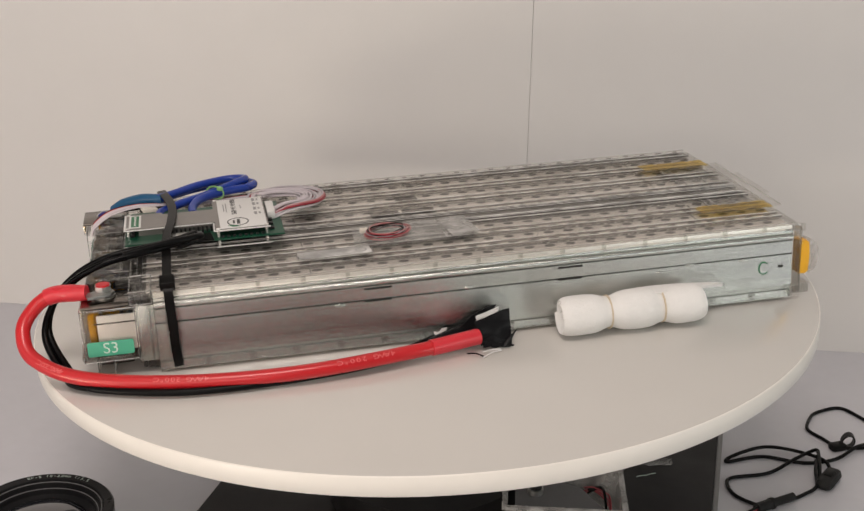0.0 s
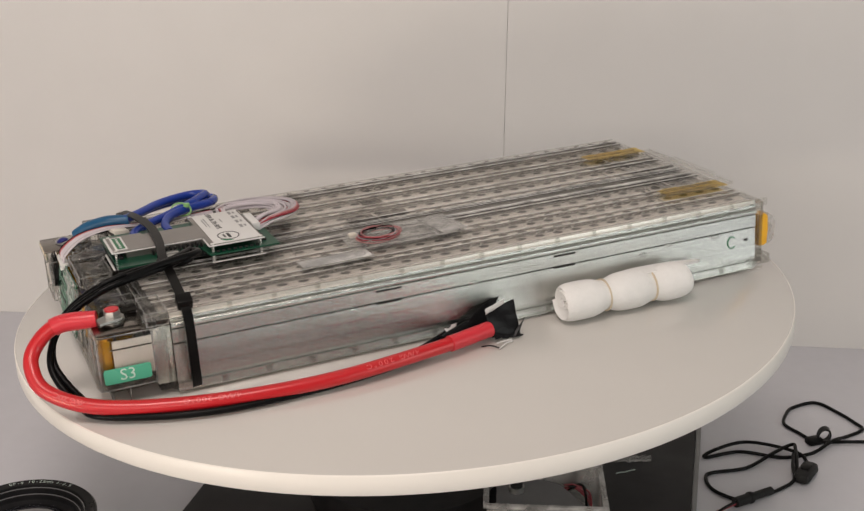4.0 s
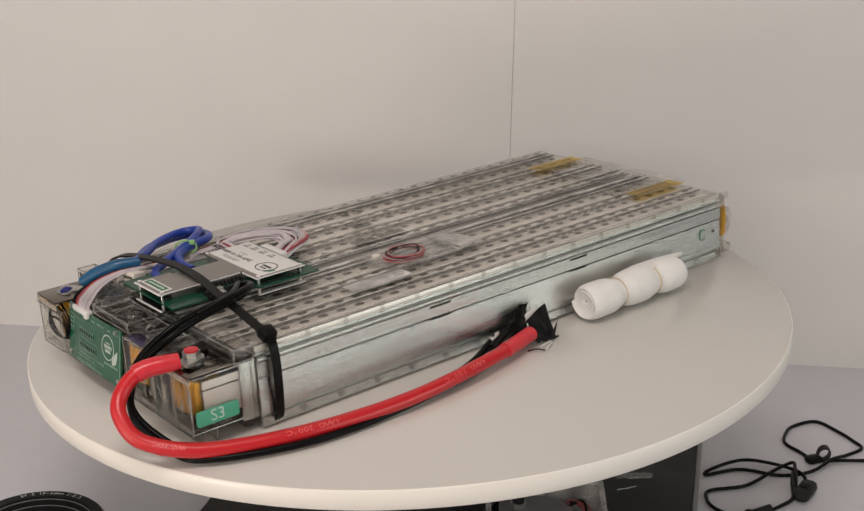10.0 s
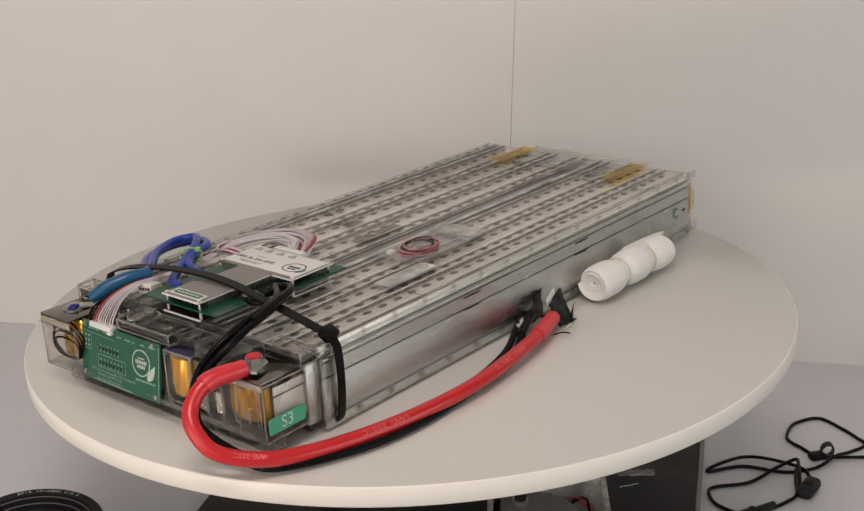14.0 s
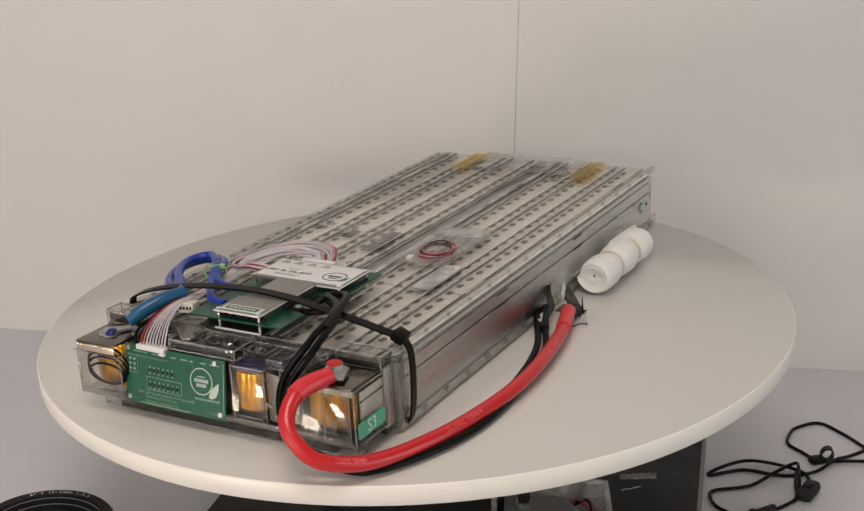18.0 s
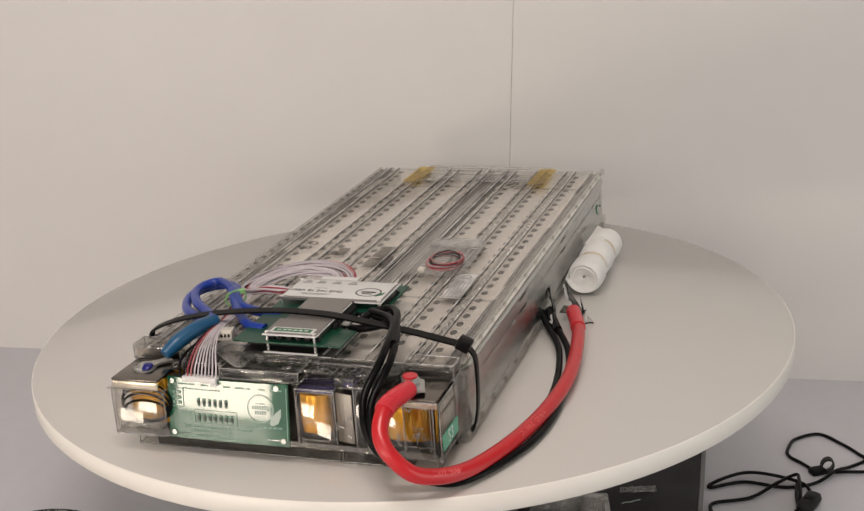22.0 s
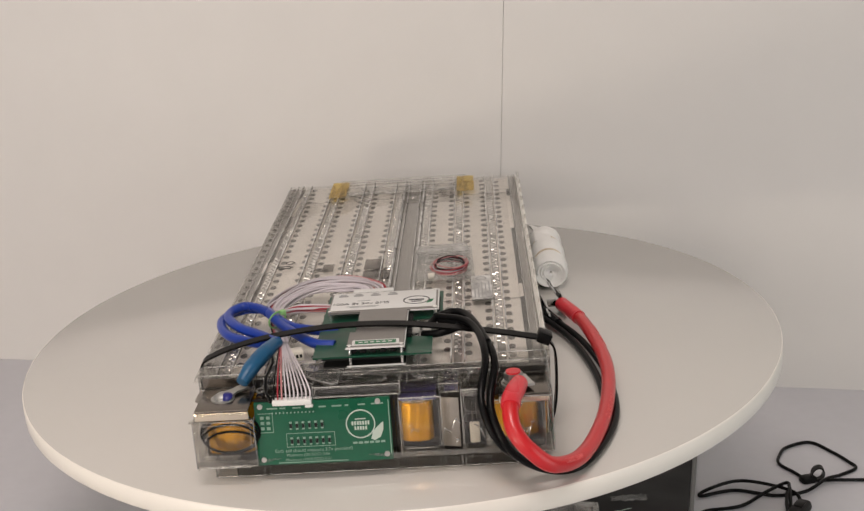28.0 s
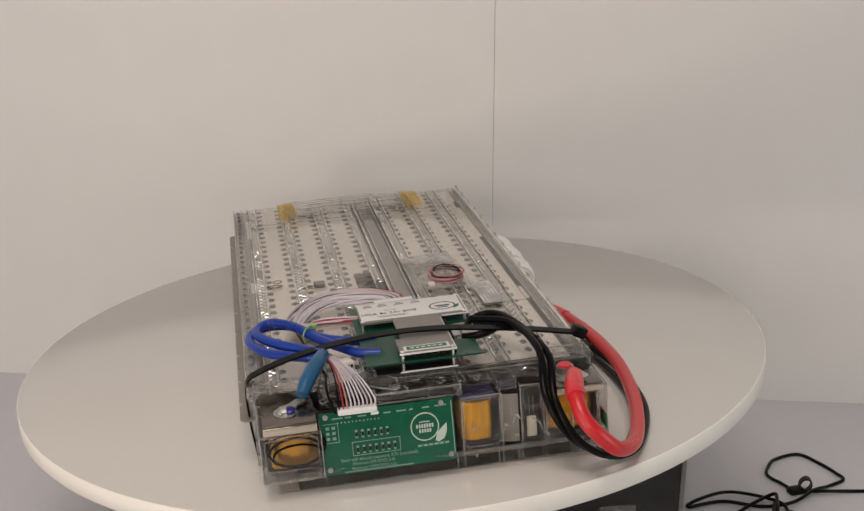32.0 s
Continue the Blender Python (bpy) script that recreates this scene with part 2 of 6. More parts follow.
# Milky pale plastic whose colour supplies the glints on moulded edges.
GLINT = clear("pale_glint_plastic", (0.70, 0.70, 0.69), 0.10, 0.20, bump=0.3, gloss=2.0, milk=(0.85, 0.84, 0.82))
SMOKE = clear("shaded_clear_lip", (0.92, 0.915, 0.90), 0.15, 0.03, bump=0.1)
BAG = clear("thin_plastic_bag", (0.93, 0.93, 0.92), 0.12, 0.12, bump=0.8, bump_scale=70)
BAG_FOLD = clear("folded_bag_film", (0.86, 0.86, 0.85), 0.15, 0.35, bump=0.6, bump_scale=90)
TAPE_CLEAR = clear("crumpled_clear_tape", (0.9, 0.9, 0.9), 0.2, 0.25, bump=0.9, bump_scale=120)
BOX_CLEAR = clear("frosted_box_plastic", (0.92, 0.91, 0.90), 0.15, 0.20, bump=0.3, bump_scale=80, milk=(0.85, 0.84, 0.82))
BOX_RIM = clear("frosted_box_rim", (0.84, 0.83, 0.82), 0.2, 0.34, bump=0.2, milk=(0.88, 0.87, 0.85))
KAPTON = surface("amber_film", (0.90, 0.44, 0.010), 0.22, 0.6, vary=0.5, scale=70, bump=0.25, bump_scale=60, coat=0.6, stretch=(1, 1, 0.25))
KAPTON_TAPE = clear("amber_tape", (0.88, 0.66, 0.17), 0.2, 0.24, bump=0.6, bump_scale=90, milk=(0.60, 0.40, 0.07))
PCB = surface("green_solder_mask", (0.006, 0.092, 0.046), 0.30, vary=0.12, scale=140, coat=1.0, rough_vary=0.06, spec=0.2)
PCB_BMS = surface("green_board", (0.004, 0.062, 0.033), 0.35, vary=0.15, scale=150)
PCB_BLACK = surface("black_board_layer", (0.015, 0.015, 0.015), 0.4, vary=0.2, scale=150)
SILK = surface("white_silkscreen", (0.46, 0.54, 0.48), 0.6, vary=0.04)
SILK_DIM = surface("worn_silkscreen", (0.20, 0.32, 0.255), 0.6, vary=0.1)
HEATSINK = surface("anodised_heat_spreader", (0.29, 0.275, 0.26), 0.45, 0.7, vary=0.05, scale=120, bump=0.04)
LABEL = surface("white_label_paper", (0.72, 0.715, 0.70), 0.5, vary=0.02)
INK = surface("black_ink", (0.03, 0.03, 0.032), 0.5, vary=0.1)
INK_GREY = surface("grey_ink", (0.30, 0.30, 0.30), 0.5, vary=0.1)
INK_GREEN = surface("green_ink", (0.01, 0.16, 0.06), 0.5, vary=0.1)
STICKER = surface("green_sticker", (0.10, 0.46, 0.30), 0.35, vary=0.04, scale=40)
STICKER_PRINT = surface("pale_sticker_print", (0.55, 0.72, 0.64), 0.4, vary=0.04)
RED_SHEATH = surface("red_silicone", (0.56, 0.010, 0.016), 0.36, vary=0.06, scale=40, coat=0.3)
RED_SHRINK = surface("red_heat_shrink", (0.66, 0.035, 0.05), 0.32, vary=0.08, scale=60, bump=0.15, bump_scale=120)
BLACK_SHEATH = surface("black_silicone", (0.004, 0.004, 0.0043), 0.30, vary=0.2, scale=60, spec=0.12)
BLACK_TIE = surface("black_nylon", (0.006, 0.0057, 0.0057), 0.35, vary=0.2, scale=60, spec=0.12)
BLACK_TAPE = surface("black_vinyl_tape", (0.010, 0.010, 0.011), 0.28, vary=0.25, scale=90, bump=0.4, bump_scale=90, spec=0.12)
TAPE_INSIDE = surface("tape_adhesive_side", (0.70, 0.69, 0.68), 0.35, vary=0.15, scale=60)
BLUE_SHEATH = surface("blue_silicone", (0.009, 0.042, 0.32), 0.33, vary=0.1, scale=60)
BLUE_SHRINK = surface("blue_heat_shrink", (0.012, 0.095, 0.21), 0.35, vary=0.12, scale=60, bump=0.15, bump_scale=140)
BLUE_PAINT = surface("blue_marker_paint", (0.01, 0.012, 0.16), 0.25, vary=0.15)
RED_PAINT = surface("red_marker_paint", (0.62, 0.02, 0.03), 0.35, vary=0.15)
WIRE_WHITE = surface("white_wire", (0.55, 0.505, 0.535), 0.45, vary=0.08, per_piece=0.22)
WIRE_RED = surface("red_wire", (0.30, 0.02, 0.035), 0.45, vary=0.08)
WIRE_PINK = surface("faded_red_wire", (0.48, 0.20, 0.20), 0.45, vary=0.08)
PLUG = surface("ivory_plug", (0.72, 0.68, 0.60), 0.5, vary=0.05)
LIME = surface("lime_tie", (0.30, 0.60, 0.22), 0.4, vary=0.08)
FOAM = surface("white_foam", (0.86, 0.85, 0.83), 0.85, vary=0.04, scale=120, bump=0.35, bump_scale=420)
RUBBER_BAND = surface("tan_rubber", (0.66, 0.56, 0.42), 0.6, vary=0.1)
LENS_BLACK = surface("black_lens_barrel", (0.014, 0.014, 0.015), 0.35, vary=0.2, scale=200, bump=0.05, spec=0.12)
GLASS = surface("coated_glass", (0.01, 0.011, 0.016), 0.04, vary=0.02, coat=1.0)
# Near-black inlay colour for the shade inside slots and holes.
HOLE_SHADE = surface("hole_shade_black", (0.012, 0.011, 0.01), 0.7, vary=0.2)
PURPLE_FILM = surface("violet_film", (0.05, 0.04, 0.16), 0.35, vary=0.15, coat=0.5)
# The interior's deep shade is put into this dark colour.
INNER = surface("shaded_interior", (0.022, 0.019, 0.017), 0.40, vary=0.5, scale=45, bump=0.2, bump_scale=120)
CHIP = surface("black_chip", (0.02, 0.02, 0.02), 0.45, vary=0.2, spec=0.12)
TEAL_BOARD = surface("dark_teal_board", (0.01, 0.05, 0.06), 0.4, vary=0.2, scale=160)


# ---- mesh helpers ----
def box(bm, lo, hi, bevel=0.0, turn=None):
    made = bmesh.ops.create_cube(bm, size=1)["verts"]
    for v in made:
        v.co = [lo[i] + (v.co[i] + 0.5) * (hi[i] - lo[i]) for i in range(3)]
    if bevel:
        edges = list({e for v in made for e in v.link_edges})
        r = bmesh.ops.bevel(bm, geom=edges, offset=bevel, segments=2, affect="EDGES", profile=0.5)
        made = list({v for f in r["faces"] for v in f.verts} | {v for v in made if v.is_valid})
    if turn is not None:
        bmesh.ops.transform(bm, matrix=turn, verts=made)
    return made


def one_box(lo, hi, bevel=0.0, turn=None):
    bm = bmesh.new()
    box(bm, lo, hi, bevel, turn)
    return bm


def rod(bm, a, b, r, seg=20, r2=None):
    a, b = Vector(a), Vector(b)
    m = Matrix.Translation((a + b) / 2) @ (b - a).to_track_quat("Z", "Y").to_matrix().to_4x4()
    return bmesh.ops.create_cone(bm, segments=seg, radius1=r, radius2=r if r2 is None else r2, depth=(b - a).length, cap_ends=True, matrix=m)["verts"]


def slab(bm, outline, lo, hi, axis="z"):
    """A plate with this outline between two levels of the axis."""
    def at(p, h):
        return {"z": (p[0], p[1], h), "y": (p[0], h, p[1]), "x": (h, p[0], p[1])}[axis]
    a = [bm.verts.new(at(p, lo)) for p in outline]
    b = [bm.verts.new(at(p, hi)) for p in outline]
    n = len(a)
    faces = [bm.faces.new(a), bm.faces.new(b)] + [bm.faces.new((a[i], a[(i + 1) % n], b[(i + 1) % n], b[i])) for i in range(n)]
    bmesh.ops.recalc_face_normals(bm, faces=faces)
    return a + b


def ring_of(bm, centre, normal_axis, r_out, r_in, thick, seg=40):
    """A flat ring; normal_axis is x or z."""
    def at(r, k, h):
        c, s = r * math.cos(2 * math.pi * k / seg), r * math.sin(2 * math.pi * k / seg)
        return Vector(centre) + (Vector((h, c, s)) if normal_axis == "x" else Vector((c, s, h)))
    loops = [[bm.verts.new(at(r, k, h)) for k in range(seg)] for r, h in ((r_out, 0), (r_out, thick), (r_in, thick), (r_in, 0))]
    faces = []
    for j in range(4):
        p, q = loops[j], loops[(j + 1) % 4]
        faces += [bm.faces.new((p[k], p[(k + 1) % seg], q[(k + 1) % seg], q[k])) for k in range(seg)]
    bmesh.ops.recalc_face_normals(bm, faces=faces)


def glide(points, steps=10):
    """A smooth line through the points."""
    q = [Vector(p) for p in points]
    q = [2 * q[0] - q[1]] + q + [2 * q[-1] - q[-2]]
    out = []
    for i in range(1, len(q) - 2):
        p0, p1, p2, p3 = q[i - 1:i + 3]
        for k in range(steps):
            u = k / steps
            out.append(0.5 * (2 * p1 + (p2 - p0) * u + (2 * p0 - 5 * p1 + 4 * p2 - p3) * u * u + (3 * p1 - p0 - 3 * p2 + p3) * u ** 3))
    return out + [q[-2]]


def sweep(bm, points, section, steps=10, up=(0, 0, 1), sizes=None, smooth=True):
    """Drives a closed section (pairs: sideways, upwards) along the points."""
    line = glide(points, steps) if smooth else [Vector(p) for p in points]
    loops, side = [], None
    for i, p in enumerate(line):
        d = (line[min(i + 1, len(line) - 1)] - line[max(i - 1, 0)]).normalized()
        if side is None:
            side = d.cross(Vector(up))
            if side.length < 0.1:
                side = d.cross(Vector((1, 0, 0)))
        side = (side - d * side.dot(d)).normalized()
        rise = side.cross(d)
        k = 1 if sizes is None else sizes(i / (len(line) - 1))
        loops.append([bm.verts.new(p + side * (a * k) + rise * (b * k)) for a, b in section])
    n, faces = len(section), []
    for p, q in zip(loops, loops[1:]):
        faces += [bm.faces.new((p[k], p[(k + 1) % n], q[(k + 1) % n], q[k])) for k in range(n)]
    faces += [bm.faces.new(loops[0]), bm.faces.new(loops[-1])]
    bmesh.ops.recalc_face_normals(bm, faces=faces)
    return line


def round_section(r, seg=12):
    return [(r * math.cos(2 * math.pi * k / seg), r * math.sin(2 * math.pi * k / seg)) for k in range(seg)]


def tube(points, r, seg=12, steps=10, sizes=None):
    bm = bmesh.new()
    sweep(bm, points, round_section(r, seg), steps, sizes=sizes)
    return bm


def lettering(text, size, m, thick=0.0001, align="CENTER"):
    """Raised letters in the built-in font, placed by m."""
    cu = bpy.data.curves.new("letters", "FONT")
    cu.body, cu.size, cu.extrude, cu.align_x, cu.align_y, cu.resolution_u = text, size, thick, align, "CENTER", 3
    ob = new("letters", cu)
    me = bpy.data.meshes.new_from_object(ob)
    bm = bmesh.new()
    bm.from_mesh(me)
    bm.transform(m)
    bpy.data.objects.remove(ob)
    bpy.data.meshes.remove(me)
    bpy.data.curves.remove(cu)
    return bm


RIDERS = []  # what turns with the disc, and where it sits in the battery's own axes
ORIGIN = {}


def thing(name, label, category, at=(0, 0, 0), rides=False, group=""):
    ob = tagged(new(name), label, category, group)
    ob.empty_display_size = 0.02
    ob.location = at
    ORIGIN[ob.name] = Vector(at)
    if rides:
        RIDERS.append((ob, Vector(at)))
    return ob


def part(name, bm, material, parent, label="", smooth=40, kind=""):
    """Links a bmesh as one mesh under a thing or under a part; the mesh is given in the axes in which the thing stands."""
    at = ORIGIN[parent.name]
    bmesh.ops.translate(bm, verts=bm.verts, vec=-at)
    me = bpy.data.meshes.new(name)
    for f in bm.faces:
        f.smooth = bool(smooth)
    bm.to_mesh(me)
    bm.free()
    if smooth:
        me.set_sharp_from_angle(angle=radians(smooth))
    me.materials.append(material)
    ob = new(name, me)
    ob.parent = parent
    ORIGIN[ob.name] = at
    if label:
        ob["label"] = label
    if kind:
        ob["kind"] = kind
    return ob


def again(name, first, parent, offset):
    """Another part on the same mesh."""
    ob = new(name, first.data)
    ob.parent = parent
    ob.location = offset
    ORIGIN[ob.name] = ORIGIN[parent.name]
    return ob


def setting(name, bm, material, label, smooth=0):
    me = bpy.data.meshes.new(name)
    for f in bm.faces:
        f.smooth = bool(smooth)
    bm.to_mesh(me)
    bm.free()
    if smooth:
        me.set_sharp_from_angle(angle=radians(smooth))
    me.materials.append(material)
    return tagged(new(name, me), label, "", "", "structure")


# ---- the room ----
WALL_TURN = pose(0.073, 0.5017, 0, 0, 0, 1.47)  # the seam between the two wall panels
setting("wall_north", one_box((-2.0, 0, 0), (-0.0002, 0.04, 2.4), 0.0003, WALL_TURN), WALL, "smooth off-white painted wall panel behind the turntable")
setting("wall_north_east", one_box((0.0002, 0, 0), (1.9, 0.04, 2.4), 0.0003, WALL_TURN), WALL, "smooth off-white painted wall panel beside the seam")
setting("wall_backing", one_box((-2.0, 0.041, 0), (1.9, 0.06, 2.4), 0, WALL_TURN), GREY_EDGE, "grey core behind the wall panel seam")
setting("floor", one_box((-1.95, -2.2, -0.04), (1.95, 0.56, 0)), DESK, "plain grey laminate worktop under the turntable")
# Unseen walls: dimness is in their colour, openings only house the added lamps.
bm = bmesh.new()
for lo, hi in (((-2.0, -2.2, 0), (-1.92, -1.92, 2.4)), ((-2.0, -0.98, 0), (-1.92, 0.5, 2.4)), ((-2.0, -1.92, 0), (-1.92, -0.98, 0.42)), ((-2.0, -1.92, 1.38), (-1.92, -0.98, 2.4))):
    box(bm, lo, hi)
setting("wall_west", bm, WEST_DIM, "unseen wall darkened to dim its bounce light, with an opening for a lamp")
bm = bmesh.new()
for lo, hi in (((1.92, -2.2, 0), (2.0, -1.76, 2.4)), ((1.92, -0.24, 0), (2.0, 0.56, 2.4)), ((1.92, -1.76, 0), (2.0, -0.24, 0.11)), ((1.92, -1.76, 1.13), (2.0, -0.24, 2.4))):
    box(bm, lo, hi)
setting("wall_east", bm, FAR_ROOM, "unseen wall darkened to dim its bounce light, with an opening for a lamp")
bm = bmesh.new()
for lo, hi in (((-2.0, -2.3, 0), (-1.61, -2.2, 2.4)), ((0.37, -2.3, 0), (2.0, -2.2, 2.4)), ((-1.61, -2.3, 0), (0.37, -2.2, 0.49)), ((-1.61, -2.3, 1.51), (0.37, -2.2, 2.4))):
    box(bm, lo, hi)
setting("wall_south", bm, FAR_ROOM, "unseen wall darkened to dim its bounce light, with an opening for a lamp, behind the viewer")
setting("ceiling", one_box((-2.0, -2.3, 2.4), (2.0, 0.6, 2.45)), ROOM, "plain light ceiling")


# ---- on the desk ----
def black_board():
    m = pose(0.048, 0.05, 0, 0, 0, -6.2)
    t = thing("black_board", "flat matt black board lying on the grey desk", "board", (0.048, 0.05, 0))
    part("panel", one_box((-0.275, -0.42, 0.0), (0.275, 0.27, 0.006), 0.0008, m), BLACK_BOARD, t)
    part("edge_strip", one_box((0.2754, -0.42, 0.0), (0.281, 0.27, 0.0056), 0.0006, m), GREY_EDGE, t, "thin grey edge strip")
    return t


black_board()


def turntable_stand():
    t = thing("turntable_stand", "squat black turntable motor stand on the board", "stand", (0, 0, 0.006))
    bm = bmesh.new()
    rod(bm, (0, 0.02, 0.006), (0, 0.02, 0.04), 0.11, 48)
    part("base", bm, BLACK_BOARD, t)
    bm = bmesh.new()
    rod(bm, (0, 0.004, 0.04), (0, 0, 0.2425), 0.03, 32)
    part("column", bm, STEEL, t, "round steel column")


turntable_stand()


def plastic_box():
    """Clear box of electronics under the disc's edge."""
    at = pose(0.1575, -0.036, 0.006, 0, 0, 4)
    t = thing("plastic_box", "clear plastic storage box holding small electronics", "box", (0.1575, -0.036, 0.006))
    w, d, h, k = 0.062, 0.045, 0.046, 0.0022
    bm = bmesh.new()
    box(bm, (-w, -d, 0), (w, d, k), 0.0006, at)
    for lo, hi in (((-w, -d, k), (w, -d + k, h)), ((-w, d - k, k), (w, d, h)), ((-w, -d + k, k), (-w + k, d - k, h)), ((w - k, -d + k, k), (w, d - k, h))):
        box(bm, lo, hi, 0.0005, at)
    part("tub", bm, BOX_CLEAR, t)
    bm = bmesh.new()
    for lo, hi in (((-w - 0.004, -d - 0.004, h), (w + 0.004, -d + k, h + 0.004)), ((-w - 0.004, d - k, h), (w + 0.004, d + 0.004, h + 0.004)), ((-w - 0.004, -d + k, h), (-w + k, d - k, h + 0.004)), ((w - k, -d + k, h), (w + 0.004, d - k, h + 0.004))):
        box(bm, lo, hi, 0.0012, at)
    part("rim", bm, BOX_RIM, t, "thick clear folded rim")
    for i in range(5):
        x = -w + 0.02 + i * 0.023
        part("rib", one_box((x, -d - 0.0012, 0.004), (x + 0.002, -d, h - 0.002), 0.0004, at), BOX_CLEAR, t)
    for i in range(4):
        y = -d + 0.012 + i * 0.021
        part("rib", one_box((w, y, 0.004), (w + 0.0012, y + 0.002, h - 0.002), 0.0004, at), BOX_CLEAR, t)
    c = thing("controller_board", "dark motor controller circuit board inside the clear box", "circuit board", (0.1575, -0.036, 0.0085))
    part("board", one_box((-0.05, -0.036, 0.003), (0.045, 0.036, 0.0046), 0.0003, at), TEAL_BOARD, c)
    part("chip", one_box((-0.03, 0.0, 0.0046), (-0.012, 0.018, 0.0075), 0.0004, at), CHIP, c)
    bm = bmesh.new()
    slab(bm, [(0.108, -0.074), (0.104, -0.004), (0.155, 0.000), (0.175, -0.008), (0.199, -0.046), (0.203, -0.068)], 0.0380, 0.0400)
    part("grey_cover", bm, GREY_PLATE, c, "flat smoke-grey cover plate")
    bm = bmesh.new()
    rod(bm, (0.127, -0.027, 0.0402), (0.127, -0.027, 0.0460), 0.0085, 24)
    part("knob_collar", bm, STEEL, c, "steel knob collar")
    bm = bmesh.new()
    rod(bm, (0.127, -0.027, 0.0460), (0.127, -0.027, 0.0740), 0.0068, 28)
    part("knob", bm, CHIP, c, "round black knob")
    bm = bmesh.new()
    for i, z in enumerate((0.022, 0.026, 0.030)):
        sweep(bm, [at @ Vector(p) for p in ((0.024, 0.034, z), (0.034, 0.038 - 0.004 * i, z + 0.003), (0.046, 0.026, z), (0.052, 0.008 + 0.005 * i, z - 0.004), (0.052, -0.02, 0.012))], round_section(0.0009, 8), 8)
    part("red_wire_loop", bm, WIRE_RED, c, "loops of thin red wire")
    bm = bmesh.new()
    for i in range(2):
        sweep(bm, [at @ Vector(p) for p in ((0.028, 0.030, 0.026 + 0.004 * i), (0.042, 0.028, 0.034), (0.046, 0.010, 0.030), (0.046, -0.03, 0.012))], round_section(0.0014, 8), 8)
    part("black_wire_loop", bm, BLACK_SHEATH, c, "loop of thin black wire")


plastic_box()


def small_module():
    at = pose(0.062, 0.005, 0.006, 0, 0, 26)
    t = thing("relay_module", "small dark circuit module with two silver cans", "circuit board", (0.062, 0.005, 0.006))
    part("board", one_box((-0.026, -0.02, 0.0), (0.026, 0.02, 0.0018), 0.0003, at), TEAL_BOARD, t)
    for i, x in enumerate((-0.012, 0.012)):
        bm = bmesh.new()
        rod(bm, at @ Vector((x, -0.004, 0.0018)), at @ Vector((x, -0.004, 0.009)), 0.0065, 24)
        ring_of(bm, at @ Vector((x, -0.004, 0.009)), "z", 0.0062, 0.0045, 0.0008, 24)
        part("capacitor", bm, STEEL, t, "round silver can")
    part("chip", one_box((-0.006, 0.006, 0.0018), (0.008, 0.016, 0.004), 0.0003, at), CHIP, t)


small_module()


def tape_scrap():
    t = thing("tape_scrap", "crumpled strip of clear tape stuck to the board", "tape", (0.26, 0.122, 0.0065))
    bm = bmesh.new()
    rnd = random.Random(4)
    n, rows = 12, 4
    grid = [[bm.verts.new((0.238 + 0.044 * i / n, 0.110 + 0.009 * i / n + 0.014 * j / rows, 0.0068 + rnd.random() * 0.003)) for j in range(rows + 1)] for i in range(n + 1)]
    for i in range(n):
        for j in range(rows):
            bm.faces.new((grid[i][j], grid[i + 1][j], grid[i + 1][j + 1], grid[i][j + 1]))
    part("strip", bm, TAPE_CLEAR, t, smooth=0)
    m = thing("chalk_mark", "short white scratch mark on the black board", "mark", (0.25, 0.092, 0.006))
    part("stroke", tube([(0.2395, 0.0865, 0.0061), (0.245, 0.0905, 0.0061), (0.250, 0.0915, 0.0061), (0.255, 0.0955, 0.0061), (0.262, 0.099, 0.0061)], 0.0006, 6), SILK, m)


tape_scrap()


